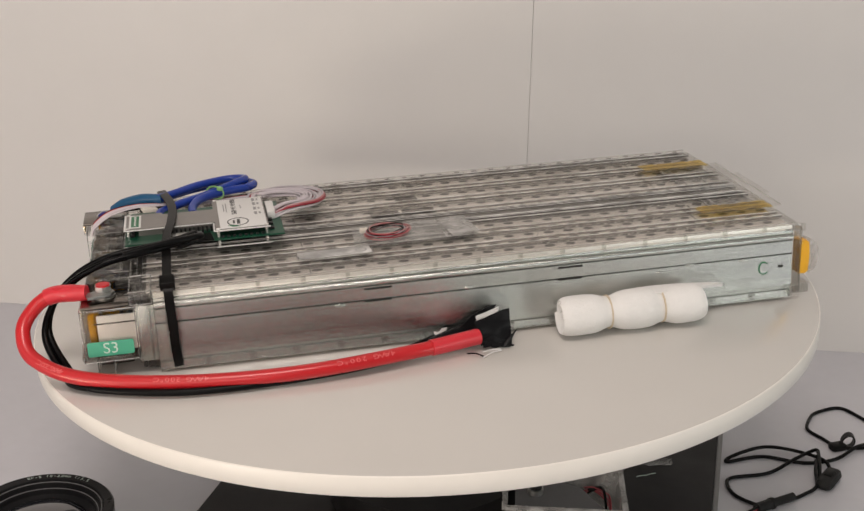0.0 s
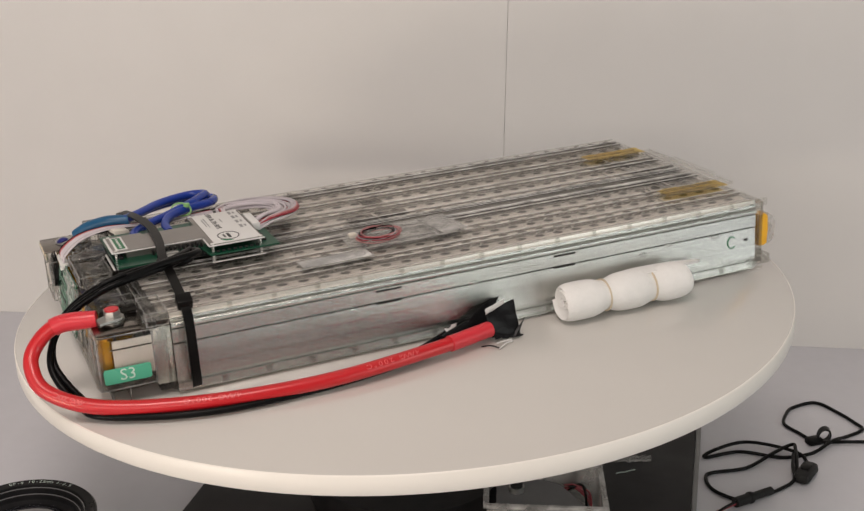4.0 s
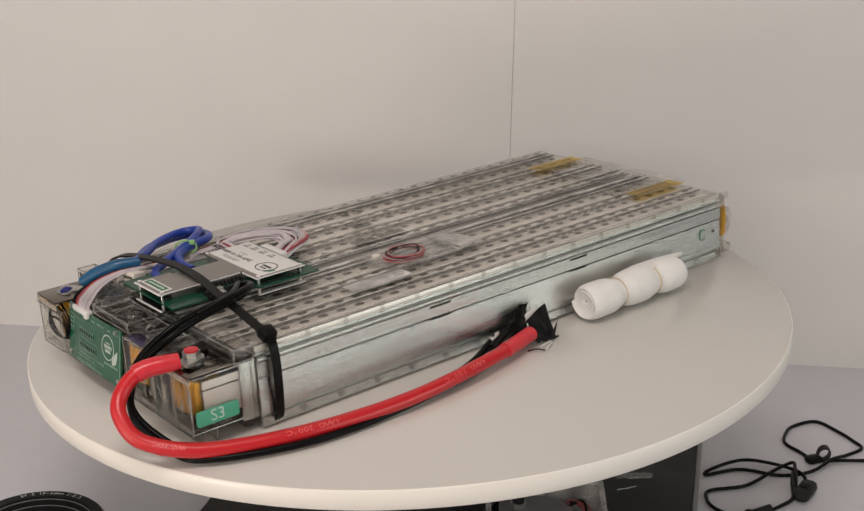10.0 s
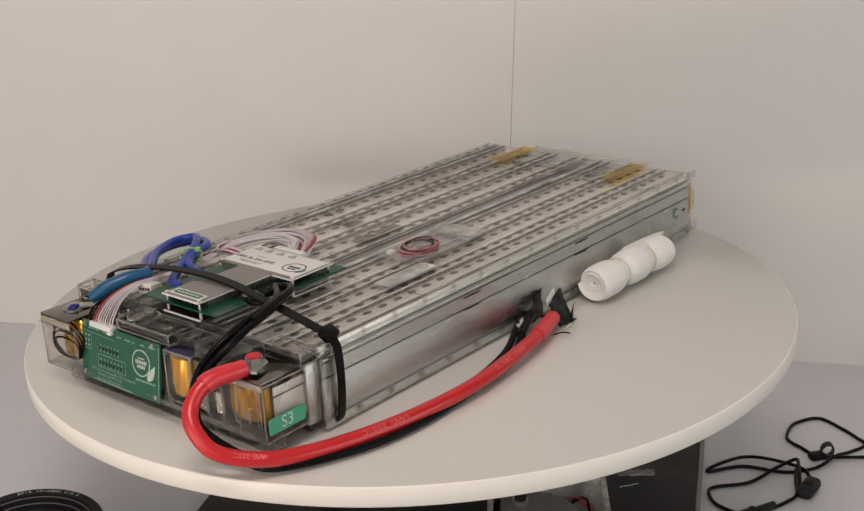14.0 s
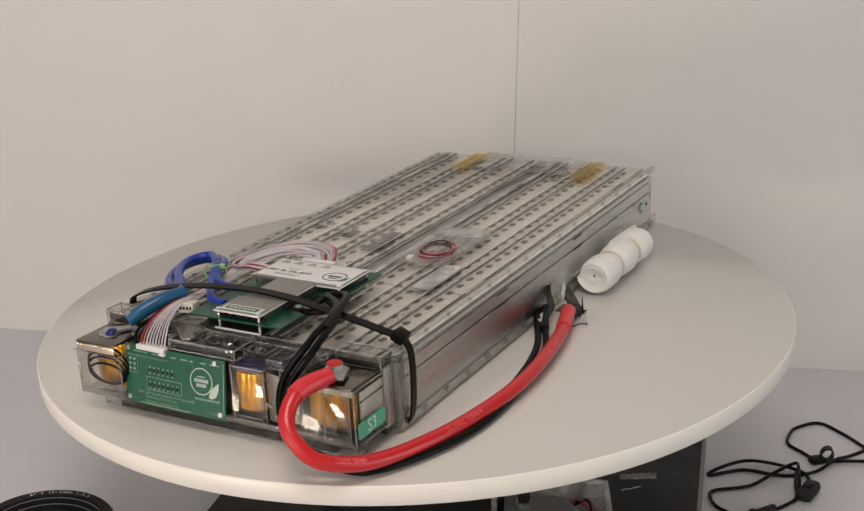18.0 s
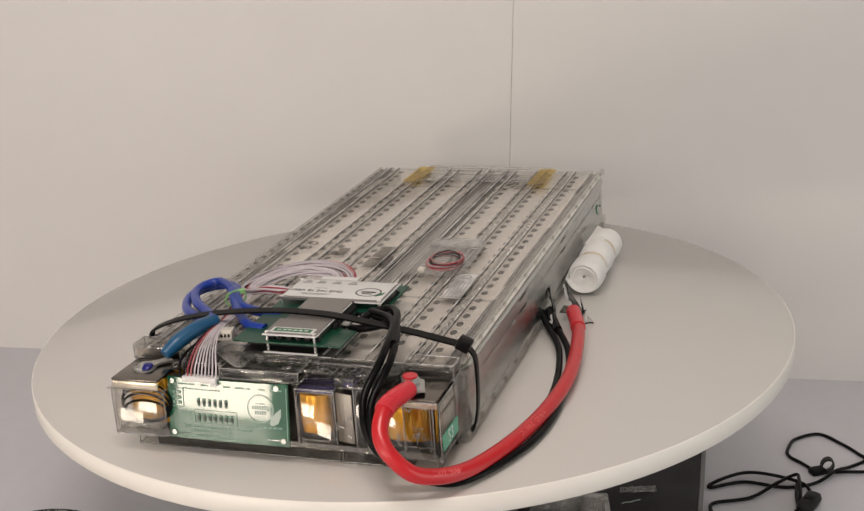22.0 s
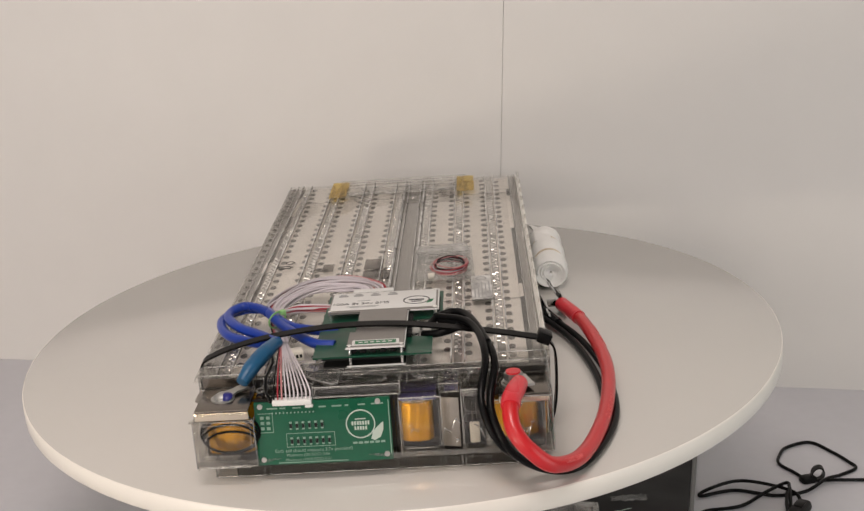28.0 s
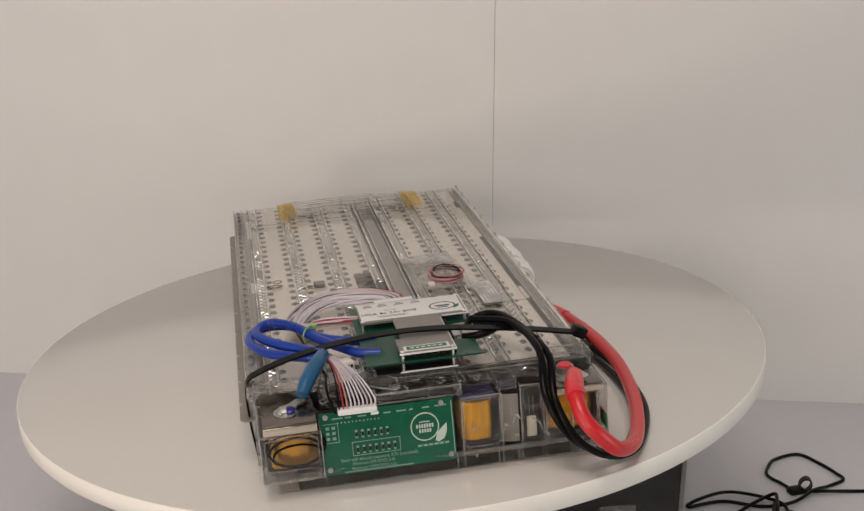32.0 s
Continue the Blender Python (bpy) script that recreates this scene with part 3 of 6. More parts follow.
def camera_lens():
    """A wide-angle lens standing on the desk."""
    cx, cy, top, r = -0.3375, -0.2375, 0.100, 0.0689
    t = thing("camera_lens", "black wide-angle zoom lens standing upright on the desk", "camera lens", (cx, cy, 0))

    def turned(profile, seg=64):
        bm = bmesh.new()
        loops = [[bm.verts.new((cx + q * math.cos(2 * math.pi * k / seg), cy + q * math.sin(2 * math.pi * k / seg), z)) for k in range(seg)] for q, z in profile]
        faces = []
        for a, b in zip(loops, loops[1:]):
            faces += [bm.faces.new((a[k], a[(k + 1) % seg], b[(k + 1) % seg], b[k])) for k in range(seg)]
        bm.faces.new(loops[0])
        bm.faces.new(loops[-1])
        bmesh.ops.recalc_face_normals(bm, faces=bm.faces)
        return bm

    part("barrel", turned([(0.050, 0), (0.050, 0.02), (0.058, 0.024), (0.060, 0.05), (0.0645, 0.058), (r, 0.072), (r, top - 0.002), (r - 0.002, top), (r - 0.010, top - 0.0012), (r - 0.0105, top - 0.004), (r - 0.013, top - 0.005), (r - 0.0135, top - 0.009), (r - 0.017, top - 0.010), (r - 0.0175, top - 0.014), (r - 0.022, top - 0.017), (0.036, top - 0.019)]), LENS_BLACK, t)
    part("front_element", turned([(0.0455, top - 0.0165), (0.041, top - 0.0125), (0.030, top - 0.009), (0.015, top - 0.0072), (0.001, top - 0.0066)]), GLASS, t, "dark coated front glass")
    for q, z in ((r - 0.0115, top - 0.0038), (r - 0.0152, top - 0.009)):
        bm = bmesh.new()
        ring_of(bm, (cx, cy, z), "z", q, q - 0.0008, 0.0005, 64)
        part("thread_ring", bm, GREY_EDGE, t, "fine grey thread ring")
    text = "EF-S 10-22mm 1:3.5"
    for i, ch in enumerate(text):
        if ch == " ":
            continue
        a = 124.5 - i * 3.3
        q = r - 0.0058
        m = pose(cx + q * math.cos(radians(a)), cy + q * math.sin(radians(a)), top - 0.0003, 0, 0, a - 90)
        part("letter", lettering(ch, 0.0062, m), SILK, t)


camera_lens()


def switch_cable():
    t = thing("power_cable", "thin black power cable with inline switch, loosely coiled", "cable", (0.47, 0.17, 0))
    z = 0.0024
    loop = [(0.70, 0.222, z), (0.62, 0.222, z), (0.5557, 0.2156, z), (0.52, 0.203, z + 0.004), (0.4888, 0.2075, z), (0.4718, 0.2277, z), (0.4569, 0.250, z), (0.462, 0.277, z), (0.4743, 0.300, z), (0.507, 0.3189, z), (0.532, 0.292, z), (0.5469, 0.2674, z), (0.5534, 0.2482, z), (0.530, 0.226, z), (0.508, 0.2025, z + 0.005), (0.478, 0.170, z + 0.003), (0.440, 0.160, z), (0.392, 0.168, z), (0.3489, 0.1477, z), (0.356, 0.160, z + 0.002), (0.3921, 0.1841, z + 0.004), (0.425, 0.186, z + 0.003), (0.462, 0.165, z + 0.004), (0.470, 0.142, z)]
    part("cord", tube(loop, 0.0022, 10, 8), BLACK_SHEATH, t)
    part("second_cord", tube([(0.452, 0.115, z), (0.455, 0.140, z + 0.006), (0.458, 0.170, z + 0.007), (0.456, 0.184, z + 0.006), (0.430, 0.160, z + 0.005), (0.395, 0.128, z), (0.352, 0.110, z), (0.3443, 0.0934, z), (0.352, 0.068, z), (0.3773, 0.050, z), (0.39, 0.052, z)], 0.0022, 10, 8), BLACK_SHEATH, t)
    part("third_cord", tube([(0.412, 0.068, z), (0.430, 0.084, z), (0.446, 0.100, z + 0.003), (0.449, 0.130, z + 0.006), (0.453, 0.155, z + 0.008)], 0.0022, 10, 8), BLACK_SHEATH, t)
    m = pose(0.462, 0.116, 0, 0, 0, 62)
    part("switch_body", one_box((-0.021, -0.0100, 0), (0.021, 0.0100, 0.015), 0.0065, m), CHIP, t, "black inline rocker switch")
    part("rocker", one_box((-0.008, -0.005, 0.0145), (0.008, 0.005, 0.017), 0.0012, m), BLACK_TIE, t)
    bm = bmesh.new()
    rod(bm, (0.372, 0.038, 0.006), (0.392, 0.053, 0.006), 0.006, 20)
    rod(bm, (0.392, 0.053, 0.006), (0.416, 0.071, 0.006), 0.0048, 20)
    rod(bm, (0.3885, 0.0505, 0.006), (0.3915, 0.0528, 0.006), 0.0068, 20)
    part("barrel_plug", bm, CHIP, t, "black round barrel connector")
    part("red_lead", tube([(0.374, 0.039, 0.005), (0.360, 0.028, 0.004), (0.343, 0.010, 0.003), (0.335, -0.02, 0.003)], 0.0016, 8), WIRE_RED, t, "thin red lead")
    part("black_lead", tube([(0.373, 0.037, 0.008), (0.356, 0.022, 0.006), (0.340, 0.002, 0.003), (0.328, -0.02, 0.003)], 0.0016, 8), BLACK_SHEATH, t)
    bm = bmesh.new()
    seg = 28
    loops = [[bm.verts.new((0.499 + q * math.cos(2 * math.pi * k / seg) * 0.9, 0.212 + w + q * math.cos(2 * math.pi * k / seg) * 0.3, 0.0100 + q * math.sin(2 * math.pi * k / seg))) for k in range(seg)] for q, w in ((0.0098, -0.005), (0.0098, 0.005), (0.0078, 0.005), (0.0078, -0.005))]
    for q in range(4):
        a, b = loops[q], loops[(q + 1) % 4]
        for k in range(seg):
            bm.faces.new((a[k], a[(k + 1) % seg], b[(k + 1) % seg], b[k]))
    bmesh.ops.recalc_face_normals(bm, faces=bm.faces)
    part("hook_strap", bm, CHIP, t, "dark hook-and-loop cable strap")
    part("strap_wrap", one_box((-0.011, -0.007, 0), (0.009, 0.007, 0.009), 0.003, pose(0.487, 0.206, 0, 0, 0, 25)), BLACK_TIE, t)


switch_cable()


# ---- the disc ----
def turntable_disc():
    t = thing("turntable", "round white laminate turntable top, slowly turning", "turntable", (0, 0, 0), True)
    bm = bmesh.new()
    seg = 160
    prof = [(0.3986, 0.0), (0.3990, -0.0003), (0.3990, -0.0186), (0.3980, -0.0190)]
    loops = [[bm.verts.new((q * math.cos(2 * math.pi * k / seg), q * math.sin(2 * math.pi * k / seg), z)) for k in range(seg)] for q, z in prof]
    for a, b in zip(loops, loops[1:]):
        for k in range(seg):
            bm.faces.new((a[k], a[(k + 1) % seg], b[(k + 1) % seg], b[k]))
    bm.faces.new(loops[0])
    bm.faces.new(loops[-1])
    bmesh.ops.recalc_face_normals(bm, faces=bm.faces)
    part("tabletop", bm, DISC_TOP, t)
    bm = bmesh.new()
    prof = [(0.39905, -0.0003), (0.3997, -0.0006), (0.4002, -0.0014), (0.4002, -0.0172), (0.3992, -0.0184), (0.3984, -0.0186)]
    loops = [[bm.verts.new((q * math.cos(2 * math.pi * k / seg), q * math.sin(2 * math.pi * k / seg), z)) for k in range(seg)] for q, z in prof]
    for a, b in zip(loops, loops[1:]):
        for k in range(seg):
            bm.faces.new((a[k], a[(k + 1) % seg], b[(k + 1) % seg], b[k]))
    bmesh.ops.recalc_face_normals(bm, faces=bm.faces)
    part("edge_band", bm, EDGE_BAND, t, "glossy white edge band")


turntable_disc()

# ---- the battery module: x along it, from the terminals to the far end ----
Y0, Y1 = -0.142, 0.155
ROWS = [0.1365, 0.0945, 0.052, 0.0105, -0.0265, -0.066, -0.1045]


def battery_module():
    t = thing("battery_module", "long lithium battery module with clear cover and aluminium side rails", "battery", (0, 0, 0.0), True)
    part("cell_core", one_box((-0.286, Y0 + 0.006, 0.004), (0.3460, Y1 - 0.006, 0.0705)), CORE, t, "dark packed cell block")
    # side rails, drawn as a folded section and mirrored
    sect = [(-0.0020, 0.0735), (-0.0032, 0.0725), (-0.0034, 0.0704), (0.0006, 0.0700), (0.0006, 0.0690), (-0.0050, 0.0685), (-0.0061, 0.0670), (-0.0064, 0.0655), (-0.0060, 0.0640), (-0.0046, 0.0631), (-0.0020, 0.0629), (-0.0020, 0.0622), (-0.0046, 0.0619), (-0.0046, 0.0495), (0.0008, 0.0491), (0.0008, 0.0482), (-0.0040, 0.0477), (-0.0056, 0.0150), (-0.0030, 0.0142), (-0.0030, 0.0112), (-0.0050, 0.0105), (-0.0056, 0.0030), (-0.0010, 0.0012), (0.0050, 0.0012), (0.0050, 0.0735)]
    for name, base, sign, x0, x1 in (("side_rail", Y0 + 0.003, 1, -0.2755, 0.3425), ("side_rail", Y1 - 0.003, -1, -0.2755, 0.3425)):
        bm = bmesh.new()
        slab(bm, [(base + sign * a, z) for a, z in sect], x0, x1, "x")
        rail = part(name, bm, ALU, t, "extruded aluminium side rail", smooth=52)
        if sign == 1:
            # Nothing is cut: dark inlays, nearly flush, show the slots' inner shade.
            for xa, xb in ((-0.0851, -0.0587), (0.1015, 0.1267)):
                part("slot", one_box((xa, base - 0.0048, 0.0585), (xb, base - 0.0030, 0.0612), 0.0008), HOLE_SHADE, rail, "punched slot drawn as a dark inlay of shade")
                part("slot", one_box((xa + 0.0008, base - 0.0049, 0.0468), (xb - 0.0008, base, 0.0493), 0.0005), HOLE_SHADE, rail, "punched slot drawn as a dark inlay of shade")
            for x, z in ((-0.108, 0.0460), (0.015, 0.0500), (0.205, 0.0430), (0.292, 0.0462), (0.235, 0.0478)):
                bm = bmesh.new()
                sphere = bmesh.ops.create_uvsphere(bm, u_segments=14, v_segments=8, radius=0.0035)["verts"]
                for v in sphere:
                    v.co = (x + v.co.x * 1.4, base - 0.0044 + v.co.y * 0.35, z + v.co.z * 0.6)
                part("dimple", bm, ALU, rail)
            part("end_notch", one_box((0.3285, base - 0.0050, 0.0352), (0.3335, base, 0.0378), 0.0004), HOLE_SHADE, rail)
        else:
            fin = [(-0.272, Y1 - 0.004), (0.332, Y1 - 0.004), (0.338, Y1 + 0.004), (0.338, Y1 + 0.010), (0.334, Y1 + 0.0135)]
            for x in (0.318, 0.285, 0.262, 0.180, 0.115, 0.020, -0.045, -0.110, -0.150, -0.180, -0.235):
                fin += [(x + 0.003, Y1 + 0.0135), (x + 0.002, Y1 + 0.0105), (x - 0.002, Y1 + 0.0105), (x - 0.003, Y1 + 0.0135)]
            fin += [(-0.268, Y1 + 0.0135), (-0.272, Y1 + 0.010)]
            bm = bmesh.new()
            slab(bm, fin[::-1], 0.0440, 0.0456)
            part("side_fin", bm, DULL_PLATE, rail, "notched dark grey side fin", smooth=0)
    # the lip of the clear cover that hooks over the rail, with its clips
    lip = part("cover_lip", one_box((-0.30, Y0 - 0.0012, 0.0725), (0.352, Y0 + 0.0008, 0.0795), 0.0006), CLEAR, t, "clear folded edge of the cover")
    clip = None
    for i in range(16):
        x = -0.2225 + 0.0411 * i - 0.041
        if clip is None:
            clip = part("clip", one_box((x - 0.002, Y0 - 0.0034, 0.0715), (x + 0.002, Y0 - 0.0005, 0.0790), 0.0007), SMOKE, lip)
            x_first = x
        else:
            again("clip", clip, lip, (x - x_first, 0, 0))
    lower = part("lower_lip", one_box((-0.2755, Y0 - 0.0045, 0.0008), (0.352, Y0 - 0.0028, 0.0046), 0.0006), CLEAR, t, "clear lower edge strip")
    hook = None
    for i in range(15):
        x = -0.233 + 0.0411 * i
        if hook is None:
            bm = bmesh.new()
            box(bm, (x - 0.0022, Y0 - 0.0042, 0.0045), (x + 0.0022, Y0 - 0.0005, 0.0080), 0.0007)
            box(bm, (x - 0.0034, Y0 - 0.0036, 0.0075), (x + 0.0034, Y0 - 0.0012, 0.0102), 0.0009)
            hook, x_first = part("hook", bm, CLEAR_EDGE, lower), x
        else:
            again("hook", hook, lower, (x - x_first, 0, 0))
    # busbar strips between the rows of bonds, and the openings over the cells
    bounds = [Y1 - 0.012] + ROWS + [Y0 + 0.012]
    strips = []
    for k, (hi, lo) in enumerate(zip(bounds, bounds[1:])):
        channel = k == 4
        strips.append((lo, hi, part("channel" if channel else "busbar_strip", one_box((-0.282, lo + 0.0036, 0.0715), (0.3465, hi - 0.0036, 0.0727 if not channel else 0.0719), 0.0003), GREY_GLUE if channel else NICKEL, t, "dark grey channel between busbars" if channel else "pale nickel busbar strip")))
    # openings over the cells beside each row of bonds: an oval on either side, dark as their shade
    firsts = {}
    for row, y in enumerate(ROWS):
        side = 1 if y > 0.005 else -1
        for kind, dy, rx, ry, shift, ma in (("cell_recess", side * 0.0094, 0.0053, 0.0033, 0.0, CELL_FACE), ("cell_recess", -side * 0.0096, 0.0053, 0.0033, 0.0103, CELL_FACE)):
            yy = y + dy
            home = [q for lo, hi, q in strips if lo + 0.0044 < yy < hi - 0.0044]
            if not home or home[0].name.startswith("channel"):
                continue
            for i in range(30):
                x = -0.2680 + 0.0206 * i + shift + (0.0103 if row % 2 else 0)
                if x > 0.3405:
                    continue
                key = (rx, ry, ma.name)
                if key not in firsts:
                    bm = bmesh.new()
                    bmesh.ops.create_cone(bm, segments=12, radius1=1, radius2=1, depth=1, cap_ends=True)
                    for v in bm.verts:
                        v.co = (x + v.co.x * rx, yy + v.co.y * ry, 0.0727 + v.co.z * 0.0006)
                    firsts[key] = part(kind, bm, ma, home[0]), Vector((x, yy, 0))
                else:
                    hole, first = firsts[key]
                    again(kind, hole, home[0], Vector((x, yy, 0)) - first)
    for ya, yb in ((Y1 - 0.0150, Y1 + 0.0050), (Y0 + 0.0022, Y0 + 0.0110)):
        part("edge_strip", one_box((-0.280, ya, 0.0728), (0.3465, yb, 0.0737)), GREY_GLUE, t, "dull grey strip along the cover's edge")
    part("rail_flange", one_box((-0.2755, Y0 - 0.0030, 0.0737), (0.334, Y0 + 0.0004, 0.0740)), ALU_LIP, t)
    part("lip_liner", one_box((-0.2755, Y0 + 0.0010, 0.0690), (0.3425, Y0 + 0.0018, 0.0772), 0.0002), ALU_LIP, t, "satin edge of the rail, its highlight put into a paler colour")
    for y in ROWS:
        part("bond_channel", one_box((-0.282, y - 0.0035, 0.0712), (0.3465, y + 0.0035, 0.0722), 0.0002), GREY_GLUE, t, "narrow grey channel under the wire bonds")
    rnd = random.Random(7)
    bm = bmesh.new()
    for k, y in enumerate(ROWS):
        x = -0.268
        while x < 0.338:
            if rnd.random() < 0.92:
                a = y + rnd.uniform(-0.0004, 0.0004)
                for dx, side in ((0.0, -1), (0.0052, 1)):
                    # each bond is a short ribbon arched along the row
                    rise, half = rnd.uniform(0.0008, 0.0014), 0.0019
                    u, mid = x + dx + 0.0016 + rnd.uniform(-0.0003, 0.0003), a + side * 0.0016
                    line = []
                    for q in range(7):
                        f = q / 3 - 1
                        line.append([bm.verts.new((u + f * half, mid + w, 0.0724 + rise * (1 - f * f))) for w in (-0.0015, 0.0015)])
                    for (p0, p1), (q0, q1) in zip(line, line[1:]):
                        bm.faces.new((p0, q0, q1, p1))
            x += 0.0103
    part("bond_pads", bm, PAD, t, "rows of small bright wire-bond ribbons", smooth=60, kind="stuff")
    # clear cover with its long ribs, each capped by a pale painted highlight
    cover = part("top_cover", one_box((-0.297, Y0 + 0.0022, 0.0742), (0.354, Y1 + 0.0055, 0.0755), 0.0006), CLEAR, t, "clear ribbed plastic cover")
    for y in ROWS:
        for d in (-0.0058, 0.0058):
            part("rib", one_box((-0.285, y + d - 0.0005, 0.0755), (0.346, y + d + 0.0005, 0.0777), 0.0002), RIB, cover)
            part("rib_highlight", one_box((-0.285, y + d - 0.0006, 0.0777), (0.346, y + d + 0.0006, 0.0783), 0.0002), RIB_TOP, cover)
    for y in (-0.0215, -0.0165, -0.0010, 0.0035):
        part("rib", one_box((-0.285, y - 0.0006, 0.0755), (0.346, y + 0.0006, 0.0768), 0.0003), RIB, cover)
        part("rib_highlight", one_box((-0.285, y - 0.0004, 0.0768), (0.346, y + 0.0004, 0.0773), 0.0002), RIB_TOP, cover)
    for y in (Y1 + 0.0048, Y1 - 0.0050, Y1 - 0.0130, Y0 + 0.0110, Y0 + 0.0040):
        part("edge_rib", one_box((-0.295, y - 0.0005, 0.0755), (0.352, y + 0.0005, 0.0766), 0.0003), EDGE_RIB, cover, "raised clear edge of the cover")
    first = None
    for i in range(30):
        if first is None:
            first = part("edge_tab", one_box((-0.262, Y1 - 0.0030, 0.0755), (-0.256, Y1 + 0.0010, 0.0762), 0.0003), RIB, cover)
        else:
            again("edge_tab", first, cover, (0.0206 * i, 0, 0))
    # white end plates that show under the cover's edges
    for xa, xb, ya, yb in ((0.1150, 0.2550, Y0 + 0.0118, Y0 + 0.0165), (0.2900, 0.3440, Y0 + 0.0118, Y0 + 0.0165), (-0.1200, -0.0830, Y0 + 0.0118, Y0 + 0.0155), (-0.0030, 0.0330, Y1 - 0.0155, Y1 - 0.0080), (0.2150, 0.3000, Y1 - 0.0155, Y1 - 0.0100)):
        part("end_plate", one_box((xa, ya, 0.0728), (xb, yb, 0.0738), 0.0002), NICKEL, t, "pale busbar end plate")
    for x in (-0.1320, 0.2620):
        part("cross_rib", one_box((x, Y0 + 0.012, 0.0755), (x + 0.0012, Y1 - 0.016, 0.0764), 0.0004), CLEAR_EDGE, cover)
    # small moulded brackets and dark prints on the cover
    for x, y, w, h in ((0.0000, 0.0250, 0.0170, 0.0100), (-0.0360, 0.0200, 0.0150, 0.0150), (-0.0050, 0.0740, 0.0120, 0.0060)):
        part("cover_patch", one_box((x - w, y - h, 0.0756), (x + w, y + h, 0.0760), 0.0002), RIB, cover, "square moulded patch")
    for x, y, turn in ((-0.012, 0.083, 20), (0.285, 0.062, 5), (0.268, -0.052, -5), (0.298, -0.048, 5), (-0.020, 0.018, 35), (0.005, 0.122, 0)):
        m = pose(x, y, 0.0757, 0, 0, turn)
        bm = bmesh.new()
        for dx, dy, w, h in ((0, 0.0075, 0.0012, 0.0020), (0, -0.0070, 0.0014, 0.0018), (0.0035, 0.0010, 0.0006, 0.0070), (-0.0035, -0.0005, 0.0006, 0.0060)):
            box(bm, (dx - w, dy - h, 0), (dx + w, dy + h, 0.0004), 0, m)
        part("clip_print", bm, CELL_DARK, cover, "small dark moulded clip")
    for x, y in ((-0.118, 0.092), (-0.112, 0.045), (0.292, 0.072), (0.283, -0.045), (-0.090, 0.020), (0.020, 0.118)):
        bm = bmesh.new()
        ring_of(bm, (x, y, 0.0755), "z", 0.0052, 0.0040, 0.0008, 20)
        part("boss", bm, RIB, cover)
    # far end
    far = part("far_end_cap", one_box((0.3475, Y0 + 0.004, 0.006), (0.3555, Y1 - 0.004, 0.0738), 0.0015), CLEAR_SIDE, t, "clear plastic end cap")
    part("corner_post", one_box((0.3430, Y0 + 0.0005, 0.006), (0.3540, Y0 + 0.0075, 0.0738), 0.001), CLEAR_SIDE, far)
    part("end_foot", one_box((0.335, Y0 - 0.003, 0.006), (0.362, Y0 + 0.02, 0.0165), 0.0012), CLEAR_SIDE, far)
    part("inner_wall", one_box((0.3462, Y0 + 0.006, 0.006), (0.3470, Y1 - 0.006, 0.0700)), NICKEL, far)
    bm = bmesh.new()
    slab(bm, [(0.3562, 0.0560), (0.3630, 0.0568), (0.3662, 0.0540), (0.3672, 0.0390), (0.3662, 0.0240), (0.3630, 0.0215), (0.3562, 0.0220)], -0.1330, -0.1180, "y")
    part("wrapped_terminal", bm, KAPTON, far, "terminal wrapped in amber film")
    bm = bmesh.new()
    slab(bm, [(0.3674, 0.0560), (0.3735, 0.0535), (0.3768, 0.0470), (0.3778, 0.0390), (0.3768, 0.0310), (0.3735, 0.0245), (0.3674, 0.0220)], -0.1320, -0.1160, "y")
    part("terminal_pad", bm, BOX_RIM, far, "milky rounded plastic tip")
    return t


MODULE_OB = battery_module()


